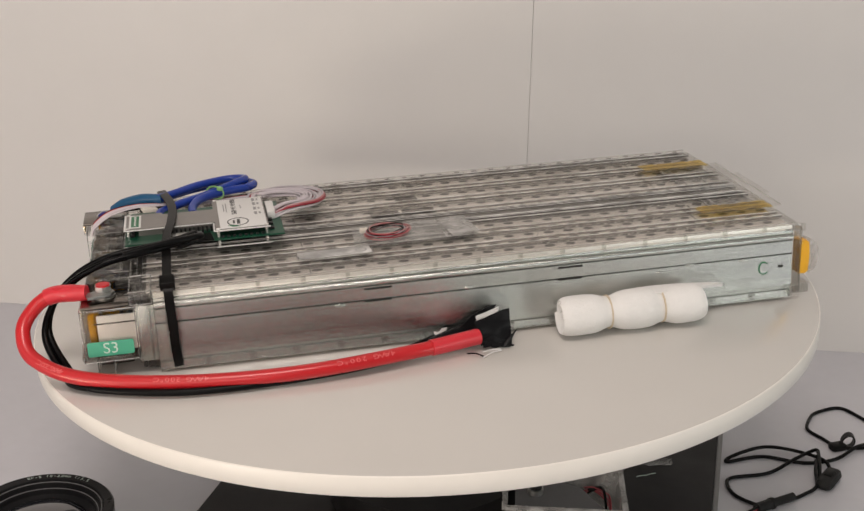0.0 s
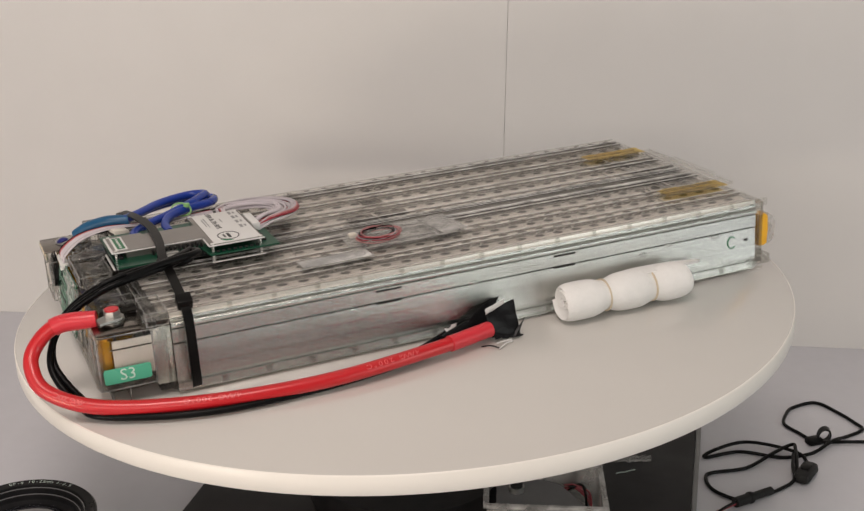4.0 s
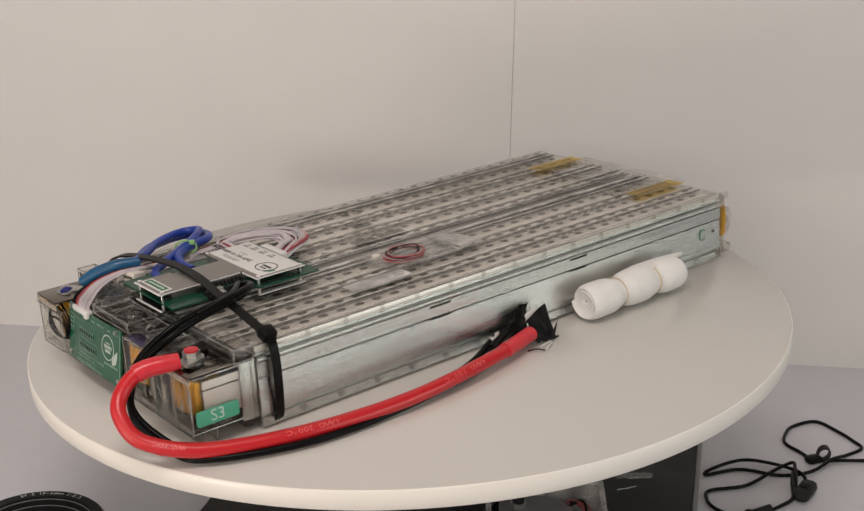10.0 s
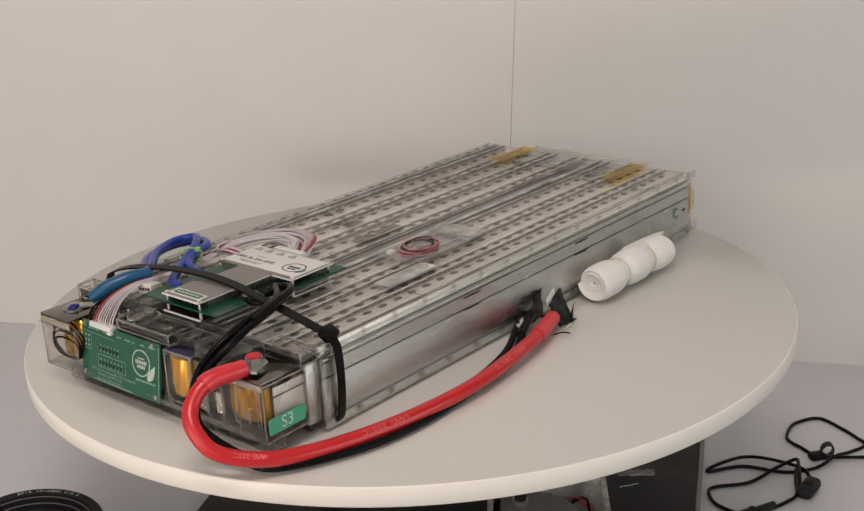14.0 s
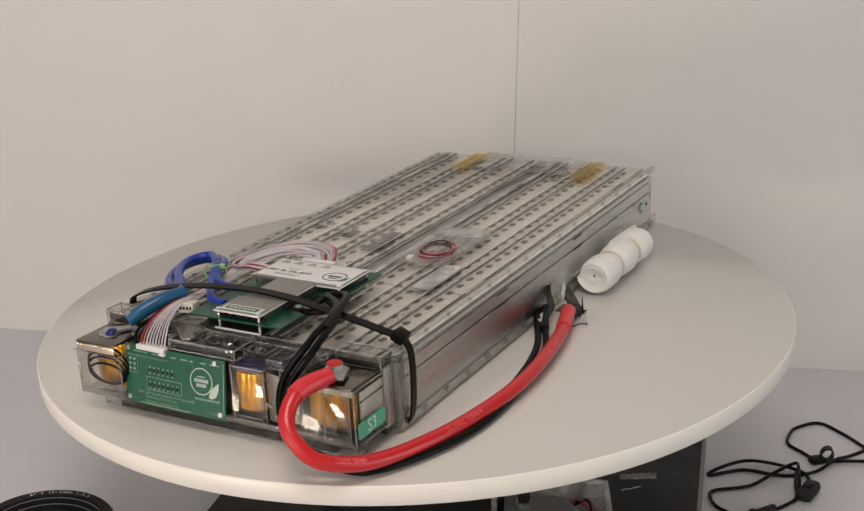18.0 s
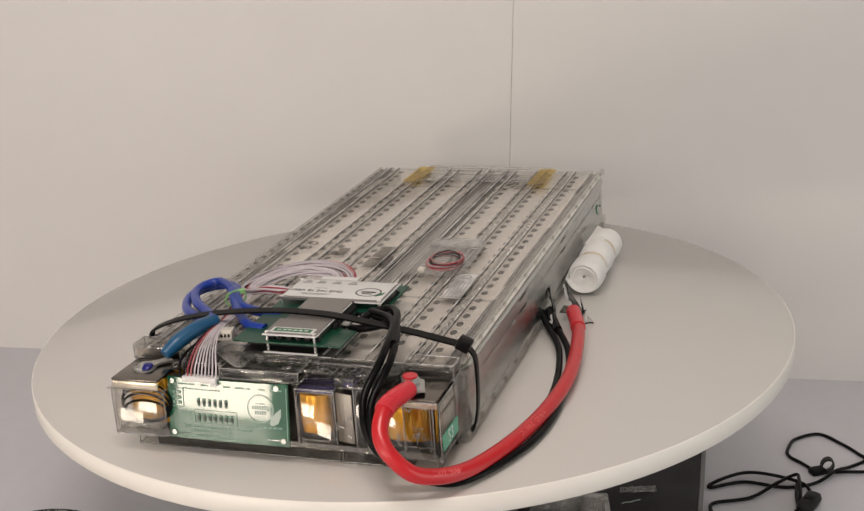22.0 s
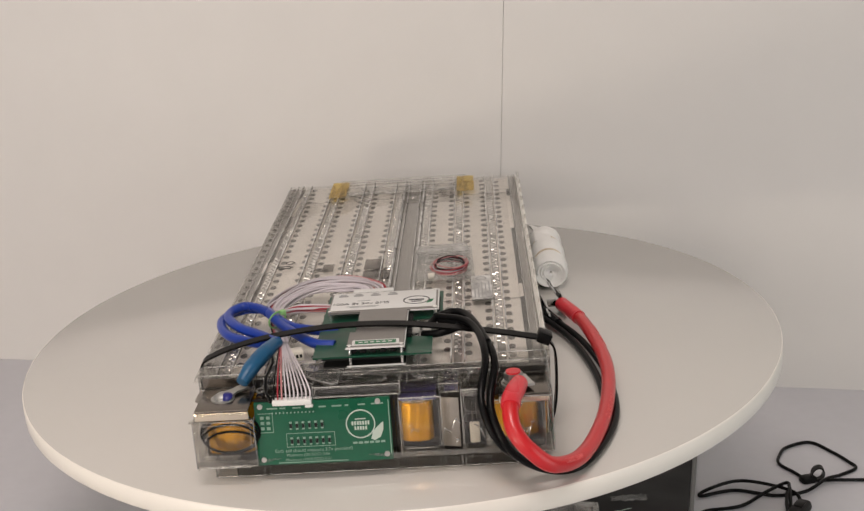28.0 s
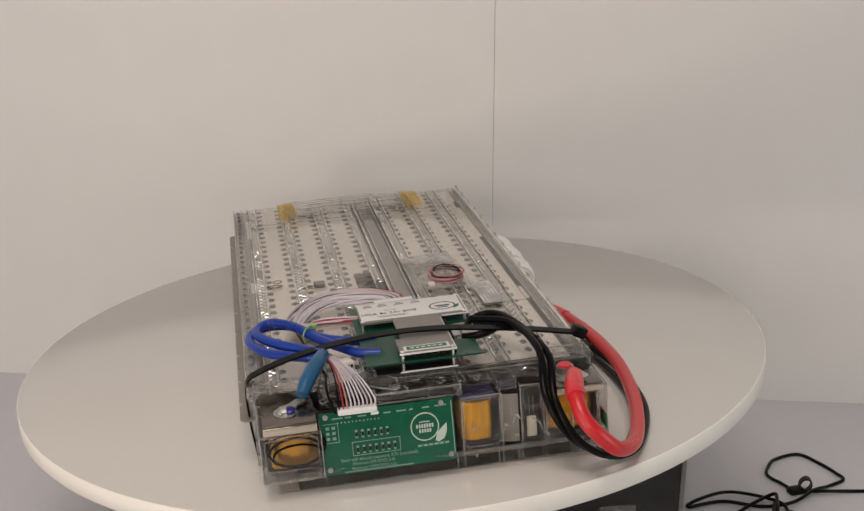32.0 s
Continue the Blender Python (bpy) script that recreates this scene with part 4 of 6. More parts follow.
def front_end():
    """The clear terminal end: tray, ribs, wrapped cells, plates and bolts."""
    t = MODULE_OB
    tray = part("end_tray", one_box((-0.3425, Y0 + 0.001, 0.0165), (-0.288, Y1 - 0.001, 0.0180), 0.0006), CLEAR_SIDE, t, "clear plastic terminal tray")
    part("front_sill", one_box((-0.3435, Y0 + 0.002, 0.0180), (-0.3424, Y1 - 0.003, 0.0230), 0.0004), CLEAR_EDGE, tray)
    part("base_foot", one_box((-0.330, Y0 + 0.030, 0.0006), (-0.300, Y1 - 0.030, 0.0130), 0.001), DEEP_CLEAR, tray)
    # Dark sheets behind the clear front carry the shade of its interior.
    part("lower_bulkhead", one_box((-0.3240, Y0 + 0.006, 0.0185), (-0.3225, Y1 - 0.006, 0.0680), 0.0004), INNER, tray, "dark sheet standing in for the shaded interior behind the terminals")
    part("back_wall", one_box((-0.2905, Y0 + 0.002, 0.006), (-0.2870, Y1 - 0.002, 0.072), 0.0006), INNER, tray, "end wall of the cell block, coloured as if in shade")

    def edges_of(lo, hi, r, parent):
        """Thin pale rods that draw the glints along one clear moulding's edges."""
        bm = bmesh.new()
        for axis in range(3):
            o = [q for q in range(3) if q != axis]
            for u in (0, 1):
                for w in (0, 1):
                    p = [0, 0, 0]
                    p[o[0]], p[o[1]] = (lo, hi)[u][o[0]], (lo, hi)[w][o[1]]
                    q = list(p)
                    p[axis], q[axis] = lo[axis], hi[axis]
                    rod(bm, p, q, r, 8)
        part("edge_glint", bm, GLINT, parent)

    def leaning(bm, foot):
        """A front window leans back from its foot like the board beside it."""
        for v in bm.verts:
            v.co.x += (v.co.z - foot) * 0.14
        return bm

    # the clear boxes of the front: each one a thin wall with rounded edges
    for lo, hi in (((-0.3385, -0.0510, 0.0180), (-0.300, -0.0165, 0.0690)), ((-0.3370, -0.0880, 0.0175), (-0.302, -0.0680, 0.0730)), ((-0.3390, -0.1360, 0.0178), (-0.300, -0.0895, 0.0630)), ((-0.3330, -0.0180, 0.0710), (-0.303, 0.0540, 0.0800)), ((-0.3300, -0.0660, 0.0690), (-0.304, -0.0500, 0.0765)), ((-0.3220, 0.0600, 0.0700), (-0.300, 0.0950, 0.0790))):
        front = one_box((lo[0], lo[1], lo[2]), (lo[0] + 0.0012, hi[1], hi[2]), 0.0005)
        if lo[2] < 0.03:
            bmesh.ops.translate(front, verts=front.verts, vec=(-0.0055, 0, 0))
            leaning(front, lo[2])
        w = part("clear_box", front, CLEAR_FLAT, t, "clear moulded box wall")
        part("box_side", one_box((lo[0] + 0.0013, lo[1], lo[2]), (hi[0], lo[1] + 0.0011, hi[2]), 0.0004), CLEAR_SIDE, w)
        part("box_lid", one_box((lo[0] + 0.0013, lo[1] + 0.0012, hi[2] - 0.0011), (hi[0], hi[1], hi[2]), 0.0004), CLEAR_SIDE, w)
        edges_of(lo, hi, 0.00055, w)
    for y, r in ((-0.0885, 0.0034), (-0.0560, 0.0030), (-0.0150, 0.0032), (-0.0700, 0.0026), (0.0570, 0.0030)):
        bm = bmesh.new()
        rod(bm, (-0.3330, y, 0.0185), (-0.3330, y, 0.0740), r, 20)
        part("pillar", bm, CLEAR_SIDE, tray)
    for y in (-0.0965, -0.0580, -0.0330, 0.0000, 0.0360, 0.0700):
        bm = bmesh.new()
        rod(bm, (-0.3140, y, 0.0700), (-0.3140, y, 0.0790), 0.0048, 20)
        rod(bm, (-0.3140, y, 0.0790), (-0.3140, y, 0.0820), 0.0028, 16)
        part("screw_boss", bm, CLEAR_SIDE, tray)
        bm = bmesh.new()
        ring_of(bm, (-0.3140, y, 0.0790), "z", 0.0050, 0.0042, 0.0006, 24)
        part("boss_rim", bm, GLINT, tray)
    hood = part("front_hood", one_box((-0.3300, -0.1000, 0.0735), (-0.2900, 0.1010, 0.0748), 0.0005), CLEAR_SIDE, t, "clear hood over the terminals")
    for x, z in ((-0.3060, 0.0785), (-0.2960, 0.0795), (-0.2905, 0.0770)):
        part("hood_rib", one_box((x, -0.0980, 0.0748), (x + 0.0010, 0.0990, z), 0.0004), CLEAR_EDGE, hood)
        bm = bmesh.new()
        rod(bm, (x + 0.0005, -0.0980, z + 0.0003), (x + 0.0005, 0.0990, z + 0.0003), 0.0005, 8)
        part("rib_highlight", bm, GLINT, hood)
    rnd = random.Random(4)
    for y in (-0.0930, -0.0750, -0.0450, -0.0240, 0.0080, 0.0260, 0.0470, 0.0690, 0.0960):
        part("hood_rib", one_box((-0.3270, y, 0.0748), (-0.2930, y + 0.0010, 0.0775), 0.0004), CLEAR_EDGE, hood)
        bm = bmesh.new()
        rod(bm, (-0.3270, y, 0.0777 + rnd.random() * 0.002), (-0.2930, y + rnd.uniform(-0.003, 0.003), 0.0777), 0.00045, 8)
        part("rib_highlight", bm, GLINT, hood)
    part("cable_guide", tube([(-0.329, -0.012, 0.0815), (-0.331, -0.035, 0.0825), (-0.331, -0.060, 0.0818), (-0.327, -0.080, 0.0795), (-0.320, -0.092, 0.0775)], 0.0018, 10), CLEAR_SIDE, hood, "clear wire guide tube")
    # Dark sheet laid under the hood in place of the shade there.
    part("gap_shade", one_box((-0.312, -0.0980, 0.0685), (-0.292, 0.1000, 0.0700)), INNER, hood)
    skirt = part("front_skirt", one_box((-0.3310, Y0 + 0.004, 0.0010), (-0.3300, Y1 - 0.012, 0.0160), 0.0004), CLEAR_SIDE, tray, "clear skirt under the tray")
    for ya, yb in ((-0.1360, -0.0900), (-0.0870, -0.0690), (-0.0660, -0.0520), (-0.0480, -0.0180), (-0.0120, 0.0960), (0.1010, 0.1490)):
        edges_of((-0.3310, ya, 0.0020), (-0.3160, min(yb, 0.1420), 0.0160), 0.0005, skirt)
    # rounded outlines of the clear front, drawn as thin pale glint lines
    def rounded(y0, y1, z0, z1, x, q):
        pts = []
        for cy, cz, a0 in ((y1 - q, z1 - q, 0), (y0 + q, z1 - q, 90), (y0 + q, z0 + q, 180), (y1 - q, z0 + q, 270)):
            pts += [(x, cy + q * math.cos(radians(a0 + d)), cz + q * math.sin(radians(a0 + d))) for d in (0, 30, 60, 90)]
        return pts + pts[:1]

    for y0, y1, z0, z1, x, q in ((-0.0490, -0.0180, 0.0240, 0.0670, -0.3392, 0.005), (-0.0460, -0.0200, 0.0195, 0.0235, -0.3392, 0.002), (-0.0870, -0.0690, 0.0200, 0.0520, -0.3378, 0.004), (-0.0860, -0.0700, 0.0540, 0.0715, -0.3378, 0.005), (-0.1340, -0.0910, 0.0200, 0.0610, -0.3398, 0.005), (-0.1330, -0.0950, 0.0185, 0.0260, -0.3398, 0.003), (0.1060, 0.1500, 0.0200, 0.0570, -0.3476, 0.004), (0.1080, 0.1480, 0.0185, 0.0290, -0.3476, 0.003), (-0.0640, -0.0520, 0.0700, 0.0755, -0.3306, 0.002), (-0.0160, 0.0100, 0.0722, 0.0790, -0.3336, 0.003), (0.0140, 0.0520, 0.0722, 0.0790, -0.3336, 0.003)):
        bm = bmesh.new()
        sweep(bm, rounded(y0, y1, z0, z1, x, q), round_section(0.00028, 6), 2)
        part("outline_glint", bm, GLINT, tray)
    # cells wrapped in amber film behind the clear front
    for k, (ya, yb, za, zb) in enumerate(((0.1050, 0.1460, 0.0255, 0.0665), (-0.0440, -0.0160, 0.0285, 0.0627), (-0.1310, -0.0910, 0.0290, 0.0605))):
        bm = one_box((-0.3345, ya, za), (-0.306, yb, zb))
        bmesh.ops.subdivide_edges(bm, edges=list(bm.edges), cuts=21, use_grid_fill=True)
        for v in bm.verts:
            v.co.x += 0.00032 * math.sin(v.co.y * 820 + 1.2 * math.sin(v.co.z * 120 + k)) + 0.00018 * math.sin(v.co.y * 1900 + v.co.z * 160 + k) + 0.0016 * math.cos((v.co.z - (za + zb) / 2) * 70) * -1
            edge = min(v.co.y - ya, yb - v.co.y, 0.004) / 0.004
            if v.co.x < -0.320:
                v.co.x += 0.0045 * (abs(v.co.y - (ya + yb) / 2) / ((yb - ya) / 2)) ** 2.4 - 0.001
            v.co.x += 0.0030 * (1 - edge) ** 2 if v.co.x < -0.320 else 0
        part("wrapped_cell", bm, KAPTON, t, "cell tab wrapped in glossy amber film", smooth=60)
    part("side_film", one_box((-0.3345, Y0 + 0.0046, 0.0290), (-0.3285, Y0 + 0.0056, 0.0605), 0.0004), KAPTON, t, "amber film edge behind clear side")
    part("violet_film", one_box((-0.3335, -0.0475, 0.0640), (-0.300, -0.0160, 0.0672), 0.0010), PURPLE_FILM, t, "dark violet protective film")
    part("violet_film", one_box((-0.3280, -0.0660, 0.0690), (-0.300, -0.0540, 0.0712), 0.0010), PURPLE_FILM, t, "dark violet protective film")
    bm = one_box((-0.3350, -0.0660, 0.0220), (-0.3342, -0.0500, 0.0660), 0.0003)
    bmesh.ops.transform(bm, matrix=pose(-0.3346, -0.058, 0.022) @ pose(0, 0, 0, 0, 0, -12) @ pose(0.3346, 0.058, -0.022), verts=bm.verts)
    part("bent_plate", bm, DULL_PLATE, t, "upright grey metal plate")
    part("side_plate", one_box((-0.3270, Y0 + 0.0025, 0.0260), (-0.2920, Y0 + 0.0036, 0.0600), 0.0004), NICKEL, t, "flat pale plate behind clear side")
    part("side_plate_fold", one_box((-0.3300, Y0 + 0.0015, 0.0520), (-0.2930, Y0 + 0.0024, 0.0532), 0.0003), SHINY, t)
    s = part("sensor_tab", one_box((-0.3335, -0.0820, 0.0230), (-0.3305, -0.0735, 0.0420), 0.0014), PLUG, t, "ivory sensor bulb with thin leads")
    for k in range(2):
        part("lead", one_box((-0.3325, -0.0800 + 0.0035 * k, 0.0415), (-0.3315, -0.0793 + 0.0035 * k, 0.0600)), SHINY, s)
    # short pale squiggles scattered over hood and front as made-up glints
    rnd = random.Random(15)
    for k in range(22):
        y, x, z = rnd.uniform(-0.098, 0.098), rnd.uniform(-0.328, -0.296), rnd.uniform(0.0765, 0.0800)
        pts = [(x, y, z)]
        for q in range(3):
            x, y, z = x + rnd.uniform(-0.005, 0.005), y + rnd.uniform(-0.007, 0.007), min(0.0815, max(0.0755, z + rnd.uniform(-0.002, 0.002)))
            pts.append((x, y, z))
        part("glint_streak", tube(pts, rnd.uniform(0.0004, 0.0008), 6, 4), GLINT, hood)
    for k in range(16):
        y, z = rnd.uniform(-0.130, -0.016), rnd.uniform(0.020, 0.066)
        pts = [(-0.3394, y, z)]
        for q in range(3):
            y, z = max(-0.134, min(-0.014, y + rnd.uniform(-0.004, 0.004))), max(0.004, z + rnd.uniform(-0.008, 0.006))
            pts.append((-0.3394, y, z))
        part("glint_streak", tube(pts, rnd.uniform(0.0003, 0.0007), 6, 4), GLINT, tray)
    # negative terminal
    part("negative_plate", one_box((-0.3500, 0.1055, 0.0695), (-0.3030, 0.1500, 0.0715), 0.0007), SHINY, t, "nickel negative plate, coloured dark like what it mirrors")
    part("plate_fold", one_box((-0.3500, 0.1055, 0.0625), (-0.3480, 0.1500, 0.0694), 0.0006), GOLD_NICKEL, t)
    for i in range(14):
        part("plate_tooth", one_box((-0.3506, 0.1066 + i * 0.0031, 0.0660), (-0.3499, 0.1084 + i * 0.0031, 0.0690), 0.0003), GOLD_NICKEL, t)
        part("plate_tooth", one_box((-0.3406, -0.1390 + i * 0.0028, 0.0630), (-0.3399, -0.1374 + i * 0.0028, 0.0660), 0.0003), GOLD_NICKEL, t)
    part("terminal_block", one_box((-0.3025, 0.1080, 0.0700), (-0.2840, 0.1540, 0.0830), 0.0016), CLEAR_SIDE, t, "raised clear block behind the terminal")
    part("block_plate", one_box((-0.3030, 0.1100, 0.0720), (-0.3026, 0.1510, 0.0800)), SHINY, t)
    part("side_window", one_box((-0.3480, 0.1515, 0.0170), (-0.2900, 0.1528, 0.0600), 0.0006), CLEAR_SIDE, t)
    edges_of((-0.3470, 0.1030, 0.0190), (-0.300, 0.1535, 0.0600), 0.0006, t)
    edges_of((-0.3030, 0.1080, 0.0700), (-0.2840, 0.1540, 0.0830), 0.0006, t)
    part("front_window", leaning(one_box((-0.3485, 0.1030, 0.0190), (-0.3473, 0.1535, 0.0600), 0.0005), 0.0190), CLEAR_FLAT, t)
    part("front_ledge", one_box((-0.3500, 0.1030, 0.0605), (-0.3440, 0.1560, 0.0616), 0.0005), CLEAR_SIDE, t)
    bm = bmesh.new()
    rod(bm, (-0.3265, 0.1300, 0.0715), (-0.3265, 0.1300, 0.0728), 0.0098, 24)
    sp = bmesh.ops.create_uvsphere(bm, u_segments=20, v_segments=10, radius=0.0075)["verts"]
    for v in sp:
        v.co = (-0.3265 + v.co.x, 0.1300 + v.co.y, 0.0728 + max(v.co.z, 0) * 0.62)
    screw = part("negative_screw", bm, STEEL, t, "domed steel terminal screw")
    bm = bmesh.new()
    sp = bmesh.ops.create_uvsphere(bm, u_segments=14, v_segments=8, radius=0.0050)["verts"]
    for v in sp:
        v.co = (-0.3290 + v.co.x * 1.2, 0.1258 + v.co.y, 0.0752 + v.co.z * 0.5 - max(0, -v.co.x) * 0.4)
    part("blue_paint_mark", bm, BLUE_PAINT, screw, "dab of dark blue marker paint")
    # positive terminal
    part("positive_plate", one_box((-0.3400, -0.1400, 0.0665), (-0.2950, -0.0990, 0.0685), 0.0007), SHINY, t, "nickel positive plate, coloured dark like what it mirrors")
    part("plate_fold", one_box((-0.3400, -0.1400, 0.0610), (-0.3380, -0.0990, 0.0664), 0.0006), GOLD_NICKEL, t)
    part("rear_block", one_box((-0.2960, -0.1415, 0.0680), (-0.2770, -0.0980, 0.0800), 0.0016), CLEAR_SIDE, t, "raised clear block behind the terminal")
    edges_of((-0.3410, Y0 - 0.0006, 0.0170), (-0.2930, Y0 + 0.0300, 0.0665), 0.0006, t)
    edges_of((-0.2960, -0.1415, 0.0680), (-0.2770, -0.0980, 0.0800), 0.0006, t)
    part("side_window", one_box((-0.3410, Y0 - 0.0006, 0.0170), (-0.2930, Y0 + 0.0006, 0.0665), 0.0006), CLEAR_SIDE, t)
    part("side_column", one_box((-0.2930, Y0 - 0.0020, 0.0110), (-0.2800, Y0 + 0.0100, 0.0680), 0.0022), CLEAR_SIDE, t)
    part("end_plate", one_box((-0.2920, Y0 + 0.0015, 0.0125), (-0.2760, Y0 + 0.0022, 0.0660), 0.0003), ALU, t, "pale plate inside the clear joint")
    part("rail_joint", one_box((-0.2800, Y0 - 0.0030, 0.0060), (-0.2640, Y0 + 0.0020, 0.0780), 0.0014), CLEAR_SIDE, t, "clear joint piece over the rail end")
    bm = bmesh.new()
    rod(bm, (-0.3198, -0.1120, 0.0685), (-0.3198, -0.1120, 0.0702), 0.0105, 28)
    rod(bm, (-0.3198, -0.1120, 0.0702), (-0.3198, -0.1120, 0.0722), 0.0090, 28)
    part("washer", bm, STEEL, t, "stacked steel washers")
    bm = bmesh.new()
    rod(bm, (-0.3198, -0.1120, 0.0722), (-0.3198, -0.1120, 0.0790), 0.0078, 6)
    bolt = part("positive_bolt", bm, STEEL, t, "hexagon steel terminal bolt", smooth=20)
    bm = bmesh.new()
    rod(bm, (-0.3198, -0.1120, 0.0790), (-0.3198, -0.1120, 0.0805), 0.0062, 18)
    part("red_paint_mark", bm, RED_PAINT, bolt, "bright red paint on the bolt head")
    # sticker with its letters
    m = pose(-0.3172, Y0 - 0.0010, 0.0297, 90)
    bm = bmesh.new()
    slab(bm, [(sx * (0.0205 - 0.0022) + 0.0022 * math.cos(radians(a)), sy * (0.0070 - 0.0022) + 0.0022 * math.sin(radians(a))) for sx, sy, a0 in ((1, 1, 0), (-1, 1, 90), (-1, -1, 180), (1, -1, 270)) for a in (a0, a0 + 30, a0 + 60, a0 + 90)], -0.0003, 0.0003)
    bm.transform(m)
    st = part("sticker", bm, STICKER, t, "green sticker lettered S3")
    part("letters", lettering("S3", 0.0150, m @ pose(0, 0, 0.0004)), STICKER_PRINT, st)
    # handwritten letter at the far end of the rail
    bm = tube([(0.3130 + 0.0050 * math.cos(a), Y0 - 0.0018, 0.0362 + 0.0062 * math.sin(a)) for a in [radians(q) for q in range(45, 330, 25)]], 0.0006, 6, 3)
    part("ink_letter", bm, INK_GREEN, t, "hand-drawn green letter C")


front_end()


# ---- boards on the battery ----
def interface_board():
    """The green board hung on the terminal end; its face looks along minus x."""
    x = -0.3440
    t = thing("interface_board", "green printed circuit board with white lettering on the battery end", "circuit board", (x, 0.047, 0.0165), True)
    y0, y1, z0, z1 = -0.0095, 0.1030, 0.0175, 0.0705
    bm = one_box((x - 0.0008, y0, z0), (x + 0.0008, y1, z1))
    bmesh.ops.subdivide_edges(bm, edges=[e for e in bm.edges if abs(e.verts[0].co.y - e.verts[1].co.y) > 0.05], cuts=23)
    part("board", bm, PCB, t, smooth=30)
    f = x - 0.0010

    def face(y, z):
        return pose(f, y, z) @ Matrix(((0, 0, -1, 0), (-1, 0, 0, 0), (0, 1, 0, 0), (0, 0, 0, 1)))

    for y, z in ((y0 + 0.005, z0 + 0.005), (y1 - 0.005, z0 + 0.005), (y0 + 0.010, z1 - 0.003), (y1 - 0.005, z1 - 0.003)):
        bm = bmesh.new()
        rod(bm, (f, y, z), (f - 0.0012, y, z), 0.0022, 18)
        part("screw", bm, STEEL, t, "small silver screw")
    bm = bmesh.new()
    ring_of(bm, (f, 0.0158, 0.0490), "x", 0.0122, 0.0112, -0.0002, 40)
    part("logo_ring", bm, SILK, t, "white printed ring")
    bm = bmesh.new()
    for z, n, w, h in ((0.0532, 1, 0.009, 0.0004), (0.0497, 7, 0.0015, 0.0016), (0.0455, 5, 0.0015, 0.0015)):
        for i in range(n):
            y = 0.0158 + (i - (n - 1) / 2) * 0.0022
            box(bm, (f - 0.0002, y - w / 2, z - h), (f, y + w / 2, z + h))
    part("logo_bars", bm, SILK, t)
    bm = bmesh.new()
    slab(bm, [(0.0078, 0.0360), (0.0060, 0.0420), (0.0010, 0.0470), (-0.0030, 0.0500), (-0.0026, 0.0430), (0.0000, 0.0370), (0.0050, 0.0345)], f - 0.0002, f, "x")
    part("logo_leaf", bm, SILK, t, "white printed leaf")
    bm = bmesh.new()
    for i, w in enumerate((0.009, 0.005, 0.007, 0.004, 0.006, 0.008, 0.003, 0.006, 0.010)):
        y = 0.0925 - i * 0.0108
        box(bm, (f - 0.0002, y - w, 0.0648), (f, y, 0.0660))
    part("title_bars", bm, SILK_DIM, t, "row of small white print")
    bm = bmesh.new()
    for i in range(6):
        y = 0.0230 - i * 0.0046
        box(bm, (f - 0.0002, y - 0.0036, 0.0322), (f, y, 0.0340))
    part("logo_line", bm, SILK_DIM, t, "short row of white print")
    for text, size, y, z in (("Each cell should measure 3.7v (nominal)", 0.0040, 0.0560, 0.0290), ("Minimum (0% SOC) 3.0v", 0.0036, 0.0610, 0.0252), ("Maximum (100% SOC) 4.2v", 0.0034, 0.0610, 0.0212)):
        part("lettering", lettering(text, size, face(y, z)), SILK_DIM, t)
    bm = bmesh.new()
    box(bm, (f - 0.0002, 0.028, 0.0186), (f, 0.086, 0.0194))
    part("footer_bar", bm, SILK_DIM, t)
    bm = bmesh.new()
    for lo, hi in (((0.0375, 0.0320), (0.0780, 0.0325)), ((0.0375, 0.0435), (0.0780, 0.0440)), ((0.0375, 0.0320), (0.0380, 0.0440)), ((0.0775, 0.0320), (0.0780, 0.0440)), ((0.088, 0.045), (0.1005, 0.0455)), ((0.088, 0.061), (0.1005, 0.0615)), ((0.088, 0.045), (0.0885, 0.0615))):
        box(bm, (f - 0.0002, lo[0], lo[1]), (f, hi[0], hi[1]))
    part("outline", bm, SILK_DIM, t)
    for row, n in ((0.0505, 6), (0.0372, 7)):
        for i in range(n):
            y = 0.0735 - i * 0.0052
            o = part("resistor", one_box((f - 0.0007, y - 0.0011, row - 0.0034), (f, y + 0.0011, row + 0.0034), 0.0002), SILK_DIM, t)
            part("body", one_box((f - 0.0010, y - 0.0010, row - 0.0018), (f - 0.00075, y + 0.0010, row + 0.0018)), CHIP, o)
    for i in range(12):
        y = 0.0880 - i * 0.0031
        bm = bmesh.new()
        rod(bm, (f, y, 0.0615), (f - 0.0004, y, 0.0615), 0.0007, 10)
        part("solder_joint", bm, SILK_DIM, t)
    for i in range(3):
        for j in range(2):
            part("solder_pad", one_box((f - 0.0004, 0.0905 + j * 0.0050, 0.0475 + i * 0.0045), (f, 0.0935 + j * 0.0050, 0.0500 + i * 0.0045), 0.0003), SILK_DIM, t)
    part("edge_pads", one_box((f - 0.0003, y0 + 0.0010, 0.0220), (f, y0 + 0.0018, 0.0680)), SILK_DIM, t)
    plug = part("wire_header", one_box((x - 0.0045, 0.0545, 0.0685), (x + 0.003, 0.0870, 0.0732), 0.0008), LABEL, t, "white multi-pin wire header")
    part("header_foot", one_box((x - 0.0050, 0.0535, 0.0665), (x - 0.0012, 0.0600, 0.0684), 0.0006), LABEL, plug)
